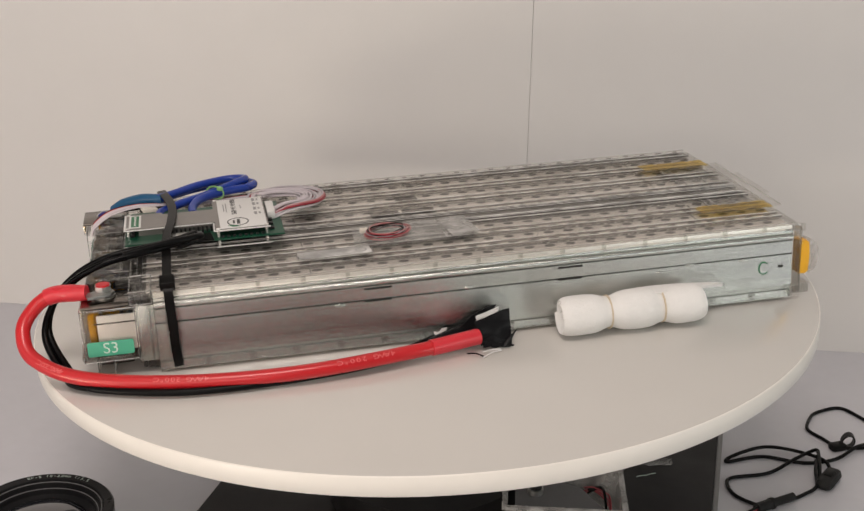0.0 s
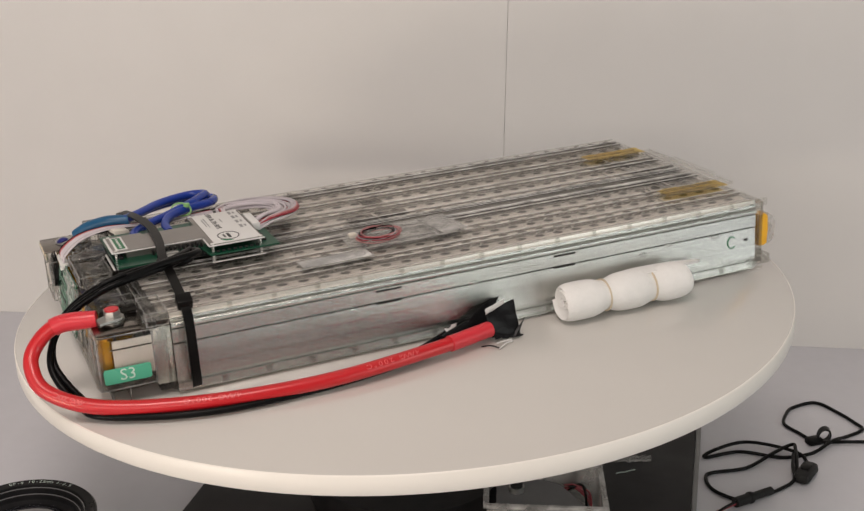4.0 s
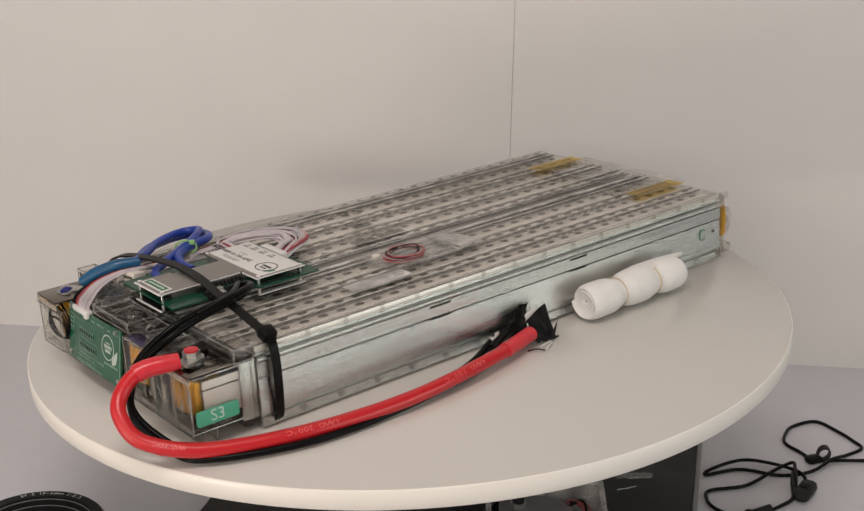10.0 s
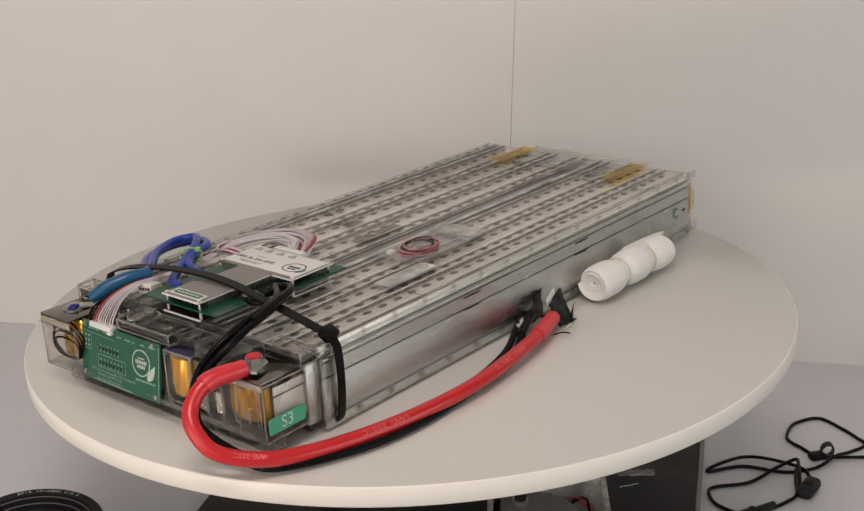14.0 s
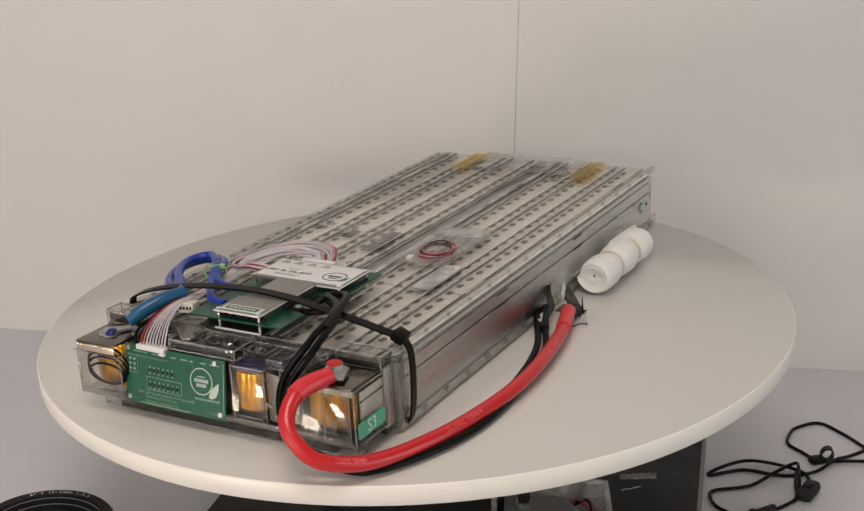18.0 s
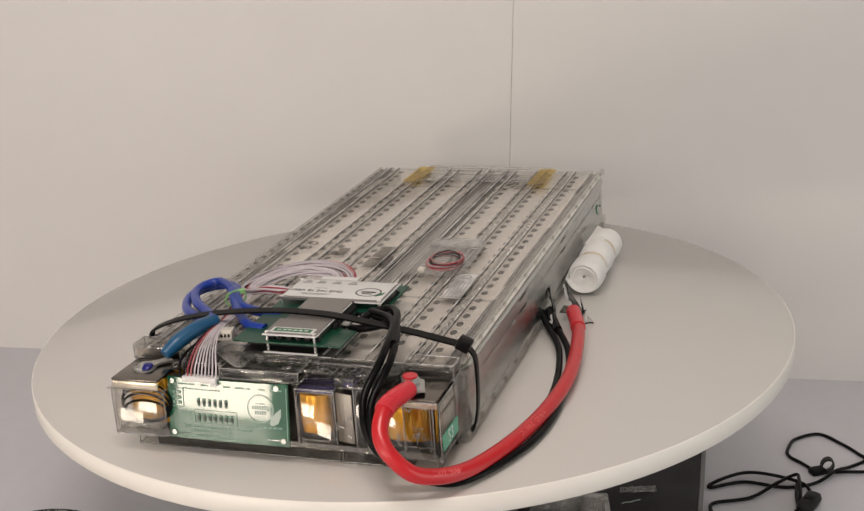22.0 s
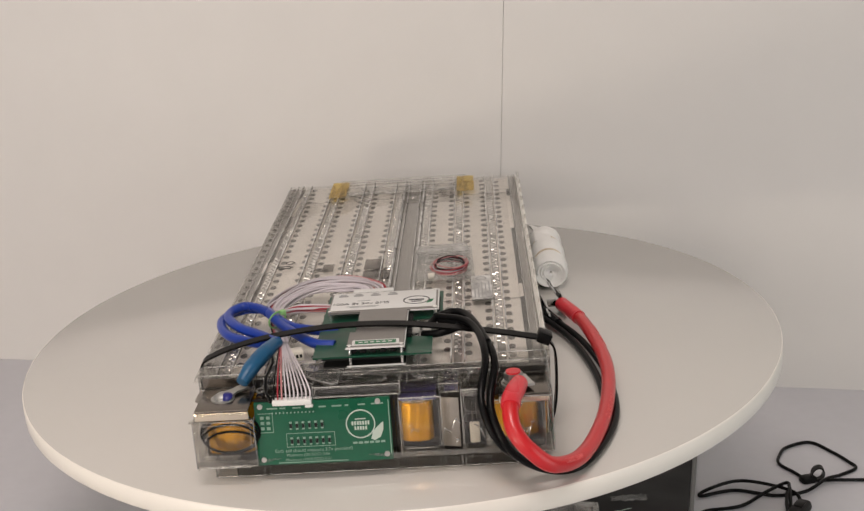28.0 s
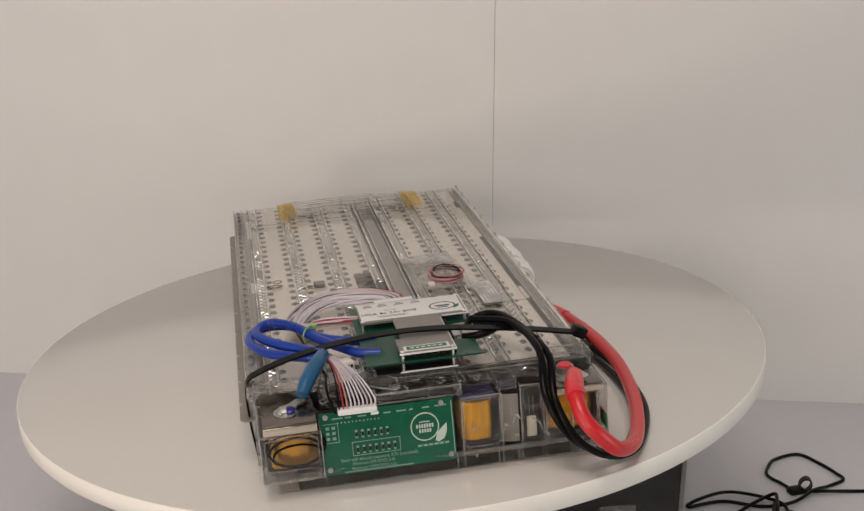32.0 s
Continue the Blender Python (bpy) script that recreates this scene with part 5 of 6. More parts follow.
    # the board is bowed a little and leans back against the tray
    for ob in t.children_recursive:
        for v in ob.data.vertices:
            v.co.x += v.co.y ** 2 / 2.8 + v.co.z * 0.14


interface_board()


def bms_board():
    t = thing("battery_management_board", "layered battery management board with white label and heat spreader", "circuit board", (-0.225, 0.0, 0.0790), True)
    part("bottom_plate", one_box((-0.2985, -0.0220, 0.0815), (-0.1600, 0.0480, 0.0827), 0.0003), PCB_BLACK, t)
    for lo, hi in (((-0.3010, -0.0225, 0.0828), (-0.2990, 0.0275, 0.0840)), ((-0.2130, -0.0500, 0.0828), (-0.1600, -0.0482, 0.0840)), ((-0.3010, -0.0225, 0.0990), (-0.2988, 0.0275, 0.1003)), ((-0.2150, -0.0500, 0.0990), (-0.1600, -0.0487, 0.1003)), ((-0.2150, -0.0487, 0.0990), (-0.2134, -0.0240, 0.1003)), ((-0.2988, -0.0228, 0.0990), (-0.2150, -0.0219, 0.1003))):
        part("bright_edge", one_box(lo, hi, 0.0004), LABEL, t, "bright cut edge of a plate")
    bm = bmesh.new()
    slab(bm, [(-0.3000, -0.0450), (-0.2640, -0.0450), (-0.2600, -0.0250), (-0.2180, -0.0250), (-0.2150, -0.0530), (-0.1470, -0.0530), (-0.1470, 0.0560), (-0.3000, 0.0560)], 0.0912, 0.0928)
    part("green_layer", bm, PCB_BMS, t, "green circuit layer", smooth=0)
    part("black_layer", one_box((-0.2840, -0.0200, 0.0828), (-0.1680, 0.0500, 0.0910)), PCB_BLACK, t)
    top = [(-0.2985, -0.0215), (-0.2130, -0.0215), (-0.2130, -0.0485), (-0.1615, -0.0485), (-0.1615, 0.0510), (-0.2130, 0.0510), (-0.2130, 0.0215), (-0.2640, 0.0215), (-0.2640, 0.0265), (-0.2985, 0.0265)]
    bm = bmesh.new()
    slab(bm, top, 0.0985, 0.1005)
    part("heat_spreader", bm, HEATSINK, t, "grey anodised heat spreader plate")
    part("spreader_core", one_box((-0.2870, -0.0200, 0.0929), (-0.1680, 0.0180, 0.0984)), HEATSINK, t)
    for x, y in ((-0.2965, -0.0195), (-0.2965, 0.0245), (-0.2105, -0.0465), (-0.1640, -0.0465), (-0.2105, 0.0490), (-0.1640, 0.0490)):
        bm = bmesh.new()
        rod(bm, (x, y, 0.0827), (x, y, 0.0984), 0.0014, 14)
        rod(bm, (x, y, 0.1005), (x, y, 0.1012), 0.0021, 14)
        part("standoff", bm, PAD, t, "bright metal standoff")
    lab = part("label", one_box((-0.2085, -0.0470, 0.1005), (-0.1630, 0.0495, 0.1009), 0.0001), LABEL, t, "white printed label")
    m = pose(-0.1930, 0.0225, 0.1010, 0, 0, -90)
    part("lettering", lettering("100A 8s 24v BMS", 0.0075, m), INK, lab)
    bm = bmesh.new()
    for i, (x, w) in enumerate(((-0.2000, 0.030), (-0.2025, 0.024), (-0.1855, 0.012))):
        box(bm, (x - 0.0005, 0.0200 - w / 2, 0.1009), (x + 0.0005, 0.0200 + w / 2, 0.1011))
    for j, y in enumerate((0.040, 0.026, 0.010, -0.006)):
        box(bm, (-0.1730, y - 0.0045, 0.1009), (-0.1700, y + 0.0045, 0.1011))
        box(bm, (-0.1685, y - 0.0030, 0.1009), (-0.1665, y + 0.0030, 0.1011))
    part("print_bars", bm, INK_GREY, lab, "grey rows of small print")
    bm = bmesh.new()
    ring_of(bm, (-0.1905, -0.0290, 0.1009), "z", 0.0125, 0.0112, 0.0002, 40)
    for v in bm.verts:
        v.co.x = -0.1905 + (v.co.x + 0.1905) * 0.85
    part("logo_ring", bm, INK, lab, "black printed oval")
    bm = bmesh.new()
    box(bm, (-0.1915, -0.0360, 0.1009), (-0.1885, -0.0220, 0.1011))
    box(bm, (-0.1955, -0.0340, 0.1009), (-0.1935, -0.0240, 0.1011))
    part("logo_bars", bm, INK, lab)
    bm = bmesh.new()
    slab(bm, [(-0.2010, -0.0385), (-0.1960, -0.0440), (-0.1890, -0.0450), (-0.1930, -0.0400)], 0.1009, 0.1011)
    part("logo_leaf", bm, INK_GREEN, lab, "dark green printed leaf")
    b2 = part("small_label", one_box((-0.2960, -0.0175, 0.1005), (-0.2845, 0.0225, 0.1009), 0.0001), LABEL, t, "narrow white and green label")
    part("green_bar", one_box((-0.2940, -0.0150, 0.1009), (-0.2865, 0.0200, 0.1010)), INK_GREEN, b2)
    bm = bmesh.new()
    for k in range(6):
        box(bm, (-0.2912, 0.0170 - 0.0050 * k - 0.0034, 0.1010), (-0.2892, 0.0170 - 0.0050 * k, 0.1011))
    part("print_bars", bm, LABEL, b2)
    rnd = random.Random(3)
    for k in range(12):
        x, y = -0.2640 + k * 0.0042, -0.0218 - 0.0008
        part("pin", one_box((x, y - 0.004, 0.0929), (x + 0.0020, y, 0.0975), 0.0003), CHIP, t)
    for k in range(7):
        y = -0.0400 + k * 0.013 + rnd.random() * 0.003
        part("chip", one_box((-0.1610, y, 0.0928), (-0.1560, y + 0.006, 0.0950), 0.0004), CHIP, t)
    for k in range(8):
        x, y = -0.2080 + k * 0.0055, -0.0505
        part("component", one_box((x, y, 0.0928), (x + 0.0030, y + 0.0022, 0.0948), 0.0003), CHIP, t)
    for k in range(6):
        y = -0.0230 + k * 0.0085
        part("component", one_box((-0.2945, y, 0.0928), (-0.2905, y + 0.005, 0.0955), 0.0004), CHIP, t)
    part("wire_socket", one_box((-0.1600, -0.006, 0.0928), (-0.1520, 0.032, 0.1010), 0.0008), LABEL, t, "ivory wire socket")
    for y in (-0.030, -0.040):
        part("solder_lug", one_box((-0.2560, y - 0.004, 0.0928), (-0.2400, y + 0.004, 0.0950), 0.0012), STEEL, t)


bms_board()


# ---- cables ----
RED_LINE = [(-0.334, -0.1165, 0.0755), (-0.366, -0.108, 0.073), (-0.386, -0.109, 0.059), (-0.394, -0.121, 0.044), (-0.385, -0.140, 0.026), (-0.343, -0.167, 0.014), (-0.259, -0.193, 0.011), (-0.157, -0.205, 0.012), (-0.052, -0.194, 0.014), (0.015, -0.175, 0.013)]
BLACK_LINE = [(-0.235, -0.051, 0.096), (-0.265, -0.082, 0.099), (-0.322, -0.097, 0.093), (-0.361, -0.092, 0.067), (-0.377, -0.107, 0.035), (-0.362, -0.139, 0.009), (-0.343, -0.170, 0.0065), (-0.265, -0.201, 0.0055), (-0.173, -0.205, 0.0055), (-0.077, -0.189, 0.0055), (-0.012, -0.160, 0.010), (0.012, -0.152, 0.012)]


def part_of_line(points, a, b, steps=12):
    line = glide(points, steps)
    n = len(line) - 1
    return line[round(a * n):round(b * n) + 1]


def plain_tube(line, r, seg=14, sizes=None):
    bm = bmesh.new()
    sweep(bm, line, round_section(r, seg), smooth=False, sizes=sizes)
    return bm


RED_PRINT = surface("faded_pink_print", (0.68, 0.12, 0.12), 0.5, vary=0.2, scale=300)


def red_cable():
    t = thing("red_power_cable", "thick red silicone power cable curving round the battery end", "cable", (-0.2, -0.2, 0), True)
    part("sheath", plain_tube(part_of_line(RED_LINE, 0.06, 0.97), 0.0066, 18), RED_SHEATH, t)
    part("lug_shrink", plain_tube(part_of_line(RED_LINE, 0.0, 0.125), 0.0079, 18, lambda u: 0.9 + 0.12 * min(1, u * 3)), RED_SHRINK, t, "red heat-shrink over the lug")
    part("end_shrink", plain_tube(part_of_line(RED_LINE, 0.915, 1.0), 0.0076, 18), RED_SHRINK, t, "red heat-shrink at the cable's end")
    bm = bmesh.new()
    slab(bm, [(-0.333, -0.1290), (-0.3260, -0.1265), (-0.3130, -0.1220), (-0.3100, -0.1150), (-0.3130, -0.1085), (-0.3200, -0.1060), (-0.3290, -0.1120), (-0.336, -0.1165)], 0.0722, 0.0742)
    part("lug", bm, STEEL, t, "flat tinned ring lug")
    # printed gauge along the sheath
    for start in (0.47, 0.64, 0.81):
        line = part_of_line(RED_LINE, start, start + 0.09, 40)
        for i, ch in enumerate("C\u00b0002 GWA4"):
            if ch == " ":
                continue
            p, q = line[2 + i * 2], line[5 + i * 2]
            run = (q - p).normalized()
            out = Vector((run.y, -run.x, 0)).normalized() * 0.66 + Vector((0, 0, 0.75))
            along = -run
            up = out.cross(along).normalized()
            m = Matrix((along * 1.35, up, out)).transposed().to_4x4()
            m.translation = p + out * 0.0065
            part("print", lettering(ch, 0.0062, m, 0.0002), RED_PRINT, t)


red_cable()


def black_cables():
    t = thing("black_power_cables", "pair of black silicone cables looping beside the red cable", "cable", (-0.25, -0.15, 0), True)
    for dx, dy, dz in ((0.0, 0.0, 0.0), (0.003, 0.0072, 0.0035)):
        pts = [(x + dx, y + dy * (1 if i > 1 else 0.5) + (0.003 if i > 5 and dy else 0), max(z + dz * (1 if i < 6 else 0.1), 0.0034)) for i, (x, y, z) in enumerate(BLACK_LINE)]
        part("sheath", tube(pts, 0.0032, 14, 10), BLACK_SHEATH, t)
    part("pad_loop", tube([(-0.243, -0.040, 0.0925), (-0.232, -0.048, 0.0980), (-0.228, -0.062, 0.1010), (-0.240, -0.074, 0.1030), (-0.266, -0.083, 0.1025), (-0.300, -0.092, 0.0990)], 0.0034, 14), BLACK_SHEATH, t)
    part("pad_loop", tube([(-0.255, -0.036, 0.0915), (-0.262, -0.050, 0.0945), (-0.258, -0.062, 0.0960), (-0.247, -0.070, 0.0960), (-0.235, -0.066, 0.0980)], 0.0034, 14), BLACK_SHEATH, t)
    part("end_sleeve", tube([(-0.030, -0.168, 0.0085), (-0.008, -0.158, 0.011), (0.014, -0.150, 0.013)], 0.0050, 14), BLACK_TAPE, t, "black taped cable end")
    return t


black_cables()


def tape_flag(bm, corners, sag, thick=0.0007, seed=1):
    """A creased flag of tape between four corners: two at its foot, two at its free edge."""
    rnd = random.Random(seed)
    bl, br, tr, tl = [Vector(c) for c in corners]
    out = (br - bl).cross(tl - bl).normalized()
    n = 7
    rows = []
    for i in range(n + 1):
        u, row = i / n, []
        for j in range(n + 1):
            w = j / n
            p = (bl * (1 - w) + br * w) * (1 - u) + (tl * (1 - w) + tr * w) * u
            fold = sag * math.sin(u * 3.1 + w * 2.2) + 0.35 * sag * abs(math.sin(w * 5.2 + u * 2 + seed))
            p = p + out * fold + Vector((rnd.uniform(-1, 1), rnd.uniform(-1, 1), rnd.uniform(-1, 1))) * (0.0006 if 0 < i < n else 0.0010)
            p.z = max(p.z, 0.0008)
            row.append(bm.verts.new(p))
        rows.append(row)
    faces = [bm.faces.new((a[j], a[j + 1], b[j + 1], b[j])) for a, b in zip(rows, rows[1:]) for j in range(n)]
    bmesh.ops.recalc_face_normals(bm, faces=faces)
    bmesh.ops.solidify(bm, geom=faces, thickness=thick)


def taped_end():
    t = thing("taped_cable_end", "creased black tape flags round the bare cable ends", "tape", (0.02, -0.17, 0.0), True)
    for k, (corners, sag) in enumerate((
            (((0.0160, -0.1775, 0.0050), (0.0470, -0.1760, 0.0012), (0.0485, -0.1630, 0.0335), (0.0120, -0.1715, 0.0275)), 0.0022),
            (((-0.0180, -0.1600, 0.0060), (0.0300, -0.1510, 0.0060), (0.0405, -0.1460, 0.0315), (0.0160, -0.1500, 0.0250)), 0.0020),
            (((0.0180, -0.1800, 0.0040), (0.0400, -0.1800, 0.0012), (0.0480, -0.1830, 0.0030), (0.0180, -0.1770, 0.0100)), 0.0010))):
        bm = bmesh.new()
        tape_flag(bm, corners, sag, seed=k + 2)
        part("flag", bm, BLACK_TAPE, t, smooth=25)
    bm = bmesh.new()
    tape_flag(bm, ((0.0150, -0.1690, 0.0250), (0.0380, -0.1630, 0.0265), (0.0380, -0.1610, 0.0345), (0.0150, -0.1670, 0.0310)), 0.0006, seed=9)
    part("inner_side", bm, TAPE_INSIDE, t, "pale adhesive side of the tape", smooth=25)
    bm = bmesh.new()
    tape_flag(bm, ((-0.0230, -0.1610, 0.0120), (-0.0120, -0.1590, 0.0100), (-0.0110, -0.1580, 0.0185), (-0.0200, -0.1600, 0.0150)), 0.0006, seed=5)
    part("inner_side", bm, TAPE_INSIDE, t, "pale adhesive side of the tape", smooth=25)
    for a, b, ma in (((0.002, -0.184, 0.0012), (0.016, -0.196, 0.0012), BLACK_TAPE), ((0.014, -0.197, 0.0012), (0.034, -0.186, 0.0012), TAPE_INSIDE), ((0.016, -0.188, 0.0030), (0.034, -0.184, 0.0020), TAPE_INSIDE)):
        part("thread", tube([a, ((a[0] + b[0]) / 2, (a[1] + b[1]) / 2, 0.003), b], 0.0007, 6, 4), ma, t)
    part("copper_lug", one_box((0.014, -0.170, 0.0105), (0.034, -0.160, 0.0120), 0.0005), SHINY, t, "bare tinned lug")


taped_end()


def cable_tie():
    t = thing("cable_tie", "wide black nylon cable tie strapped round the battery", "cable tie", (-0.26, 0, 0), True)
    line = [(-0.262, 0.1565, 0.006), (-0.261, 0.1600, 0.040), (-0.262, 0.1600, 0.0745), (-0.264, 0.1480, 0.0860), (-0.265, 0.1150, 0.0970), (-0.259, 0.0750, 0.1020), (-0.2535, 0.0300, 0.1035), (-0.2550, -0.0150, 0.1030), (-0.2600, -0.0550, 0.1000), (-0.2610, -0.0950, 0.0940), (-0.2615, -0.1360, 0.0860)]
    strap = [(-0.0042, -0.0009), (0.0042, -0.0009), (0.0042, 0.0009), (-0.0042, 0.0009)]
    bm = bmesh.new()
    sweep(bm, line, strap, 10, up=(0, 1, 0))
    part("strap", bm, BLACK_TIE, t, smooth=25)
    bm = bmesh.new()
    sweep(bm, [(-0.2615, -0.1440, 0.0840), (-0.2612, -0.1500, 0.0740), (-0.2605, -0.1510, 0.0500), (-0.2600, -0.1495, 0.0250), (-0.2590, -0.1455, 0.0080), (-0.2590, -0.1380, 0.0012)], [(-0.0042, -0.0009), (0.0042, -0.0009), (0.0042, 0.0009), (-0.0042, 0.0009)], 8, up=(0, 0, 1))
    part("side_strap", bm, BLACK_TIE, t, smooth=25)
    part("buckle", one_box((-0.0068, -0.0060, -0.0050), (0.0068, 0.0060, 0.0050), 0.0012, pose(-0.2615, -0.1415, 0.0860, 25)), BLACK_TIE, t, "square ratchet head of the tie")


cable_tie()


def blue_cables():
    t = thing("blue_power_cables", "bundle of bright blue silicone cables looped on the battery", "cable", (-0.22, 0.1, 0.08), True)
    outer = [(-0.233, 0.040, 0.0915), (-0.233, 0.062, 0.0925), (-0.224, 0.084, 0.094), (-0.200, 0.1015, 0.0945), (-0.1745, 0.115, 0.093), (-0.1645, 0.135, 0.091), (-0.176, 0.150, 0.090), (-0.199, 0.1525, 0.0895), (-0.230, 0.139, 0.090), (-0.253, 0.115, 0.092), (-0.269, 0.093, 0.0945)]
    inner = [(-0.269, 0.040, 0.0915), (-0.264, 0.058, 0.092), (-0.244, 0.076, 0.0935), (-0.220, 0.093, 0.0945), (-0.196, 0.108, 0.0975), (-0.183, 0.120, 0.0985), (-0.1735, 0.134, 0.0975), (-0.183, 0.145, 0.0960), (-0.201, 0.144, 0.0955), (-0.227, 0.129, 0.0960), (-0.250, 0.106, 0.0965), (-0.269, 0.090, 0.0970)]
    for line in (outer, inner):
        part("sheath", tube(line, 0.0044, 14, 10), BLUE_SHEATH, t, "bright blue cable")
    part("heat_shrink", tube([(-0.2640, 0.0905, 0.0960), (-0.2850, 0.0985, 0.0945), (-0.3030, 0.1075, 0.0890), (-0.3170, 0.1145, 0.0815)], 0.0066, 16, 10, lambda u: (0.80 + 0.25 * min(1, u * 3)) * (1 - 0.25 * max(0, u - 0.7) / 0.3)), BLUE_SHRINK, t, "steel-blue heat-shrink sleeve")
    bm = bmesh.new()
    slab(bm, [(-0.3110, 0.1100), (-0.3190, 0.1190), (-0.3330, 0.1235), (-0.3340, 0.1330), (-0.3260, 0.1370), (-0.3190, 0.1340), (-0.3150, 0.1260), (-0.3060, 0.1190)], 0.0730, 0.0748)
    part("lug", bm, STEEL, t, "flat tinned ring lug")
    bm = bmesh.new()
    sweep(bm, [(-0.2080 + 0.0088 * math.cos(a), 0.0985 - 0.0062 * math.cos(a), 0.0952 + 0.0070 * math.sin(a)) for a in [2 * math.pi * k / 14 for k in range(15)]], [(-0.0008, -0.0004), (0.0008, -0.0004), (0.0008, 0.0004), (-0.0008, 0.0004)], 4, up=(1, 1, 0))
    tie = part("lime_tie", bm, LIME, t, "thin lime-green cable tie")
    part("tie_head", one_box((-0.0025, -0.002, -0.002), (0.0025, 0.003, 0.002), 0.0006, pose(-0.2025, 0.0935, 0.1005, 0, 0, 40)), LIME, tie)


blue_cables()


def sense_wires():
    t = thing("sense_wires", "bundle of thin white and red balance wires in a loop", "wires", (-0.2, 0.08, 0.08), True)
    # from the header on the interface board up and under the blue cables
    for k in range(10):
        y = 0.0855 - k * 0.0033
        m = BLACK_SHEATH if k == 0 else (WIRE_RED if k == 1 else (WIRE_PINK if k == 2 else WIRE_WHITE))
        c = (4.5 - k) * 0.0012
        part("wire", tube([(-0.3375, y, 0.0725), (-0.3350, y, 0.0800), (-0.3180, 0.0745 + c * 2.0, 0.0905), (-0.2920, 0.0800 + c * 1.2, 0.0940), (-0.2650, 0.0855 + c * 0.8, 0.0915), (-0.2350, 0.0920 + c, 0.0875), (-0.2050, 0.1000 + c, 0.0860), (-0.1750, 0.1040 + c, 0.0860)], 0.00068, 8, 7), m, t, "thin red wire" if k in (1, 2) else ("thin black wire" if k == 0 else "thin white wire"))
    part("wire", tube([(-0.3370, 0.0885, 0.0700), (-0.3330, 0.0920, 0.0790), (-0.3180, 0.0935, 0.0850), (-0.2900, 0.0920, 0.0870), (-0.2600, 0.0980, 0.0860)], 0.0012, 8, 7), BLACK_SHEATH, t, "thin black wire")
    # the spare length, coiled behind the label
    far_line = [(-0.158, -0.004, 0.0925), (-0.137, 0.004, 0.099), (-0.104, 0.030, 0.1005), (-0.0945, 0.062, 0.099), (-0.106, 0.092, 0.097), (-0.135, 0.112, 0.094), (-0.156, 0.1175, 0.091), (-0.168, 0.106, 0.0910), (-0.174, 0.085, 0.0915), (-0.177, 0.060, 0.0915), (-0.178, 0.042, 0.0905)]
    near_line = [(-0.158, 0.028, 0.0925), (-0.145, 0.032, 0.098), (-0.133, 0.048, 0.098), (-0.128, 0.064, 0.097), (-0.133, 0.080, 0.095), (-0.146, 0.092, 0.093), (-0.156, 0.098, 0.090), (-0.162, 0.094, 0.0920), (-0.166, 0.082, 0.0925), (-0.169, 0.062, 0.0930), (-0.170, 0.042, 0.0920)]
    for k in range(26):
        w = k / 25
        m = WIRE_RED if k in (1, 9) else (BLACK_SHEATH if k in (6, 16) else (WIRE_PINK if k in (4, 13) else WIRE_WHITE))
        line = []
        for i, (a, b) in enumerate(zip(far_line, near_line)):
            v = 0.85 * min(1, max(0, w + 0.13 * math.sin(k * 2.1 + i * 0.9)))
            low = 0.004 if 1 < i < 8 else 0.0
            line.append(Vector(a) * (1 - v) + Vector(b) * v + Vector((0, 0, 0.0020 * math.sin(k * 1.7 + i * 0.6) - 0.001 - low)))
        part("wire", tube([(p.x, p.y, max(p.z - (0.0022 if m is BLACK_SHEATH else 0), 0.0835)) for p in line], 0.00115, 8, 7), m, t, "thin red wire" if m is WIRE_RED else "")
    p = thing("sensor_plug", "small ivory four-pin plug on a clear bracket", "connector", (-0.279, 0.0745, 0.0835), True)
    part("body", one_box((-0.0080, -0.0075, 0.0), (0.0080, 0.0075, 0.0090), 0.0010, pose(-0.2790, 0.0745, 0.0840, 0, 8, 15)), PLUG, p)
    for k in range(4):
        part("pin_hole", one_box((-0.0084, -0.0058 + k * 0.0032, 0.0030), (-0.0078, -0.0038 + k * 0.0032, 0.0058), 0, pose(-0.2790, 0.0745, 0.0840, 0, 8, 15)), HOLE_SHADE, p)
    bm = bmesh.new()
    slab(bm, [(-0.2860, 0.0680), (-0.2860, 0.0500), (-0.3080, 0.0330), (-0.3290, 0.0330), (-0.3320, 0.0380), (-0.3280, 0.0440), (-0.3040, 0.0720)], 0.0800, 0.0816)
    part("bracket", bm, CLEAR_EDGE, p, "wedge-shaped clear bracket")
    rim = [(-0.2860, 0.0680), (-0.2860, 0.0500), (-0.3080, 0.0330), (-0.3290, 0.0330), (-0.3320, 0.0380), (-0.3280, 0.0440), (-0.3040, 0.0720), (-0.2860, 0.0680)]
    bm = bmesh.new()
    sweep(bm, [(x, y, 0.0820) for x, y in rim], round_section(0.0006, 6), smooth=False)
    part("bracket_rim", bm, GLINT, p)
    bm = bmesh.new()
    ring_of(bm, (-0.3265, 0.0382, 0.0816), "z", 0.0040, 0.0028, 0.0014, 20)
    part("bracket_eye", bm, CLEAR_EDGE, p)


sense_wires()


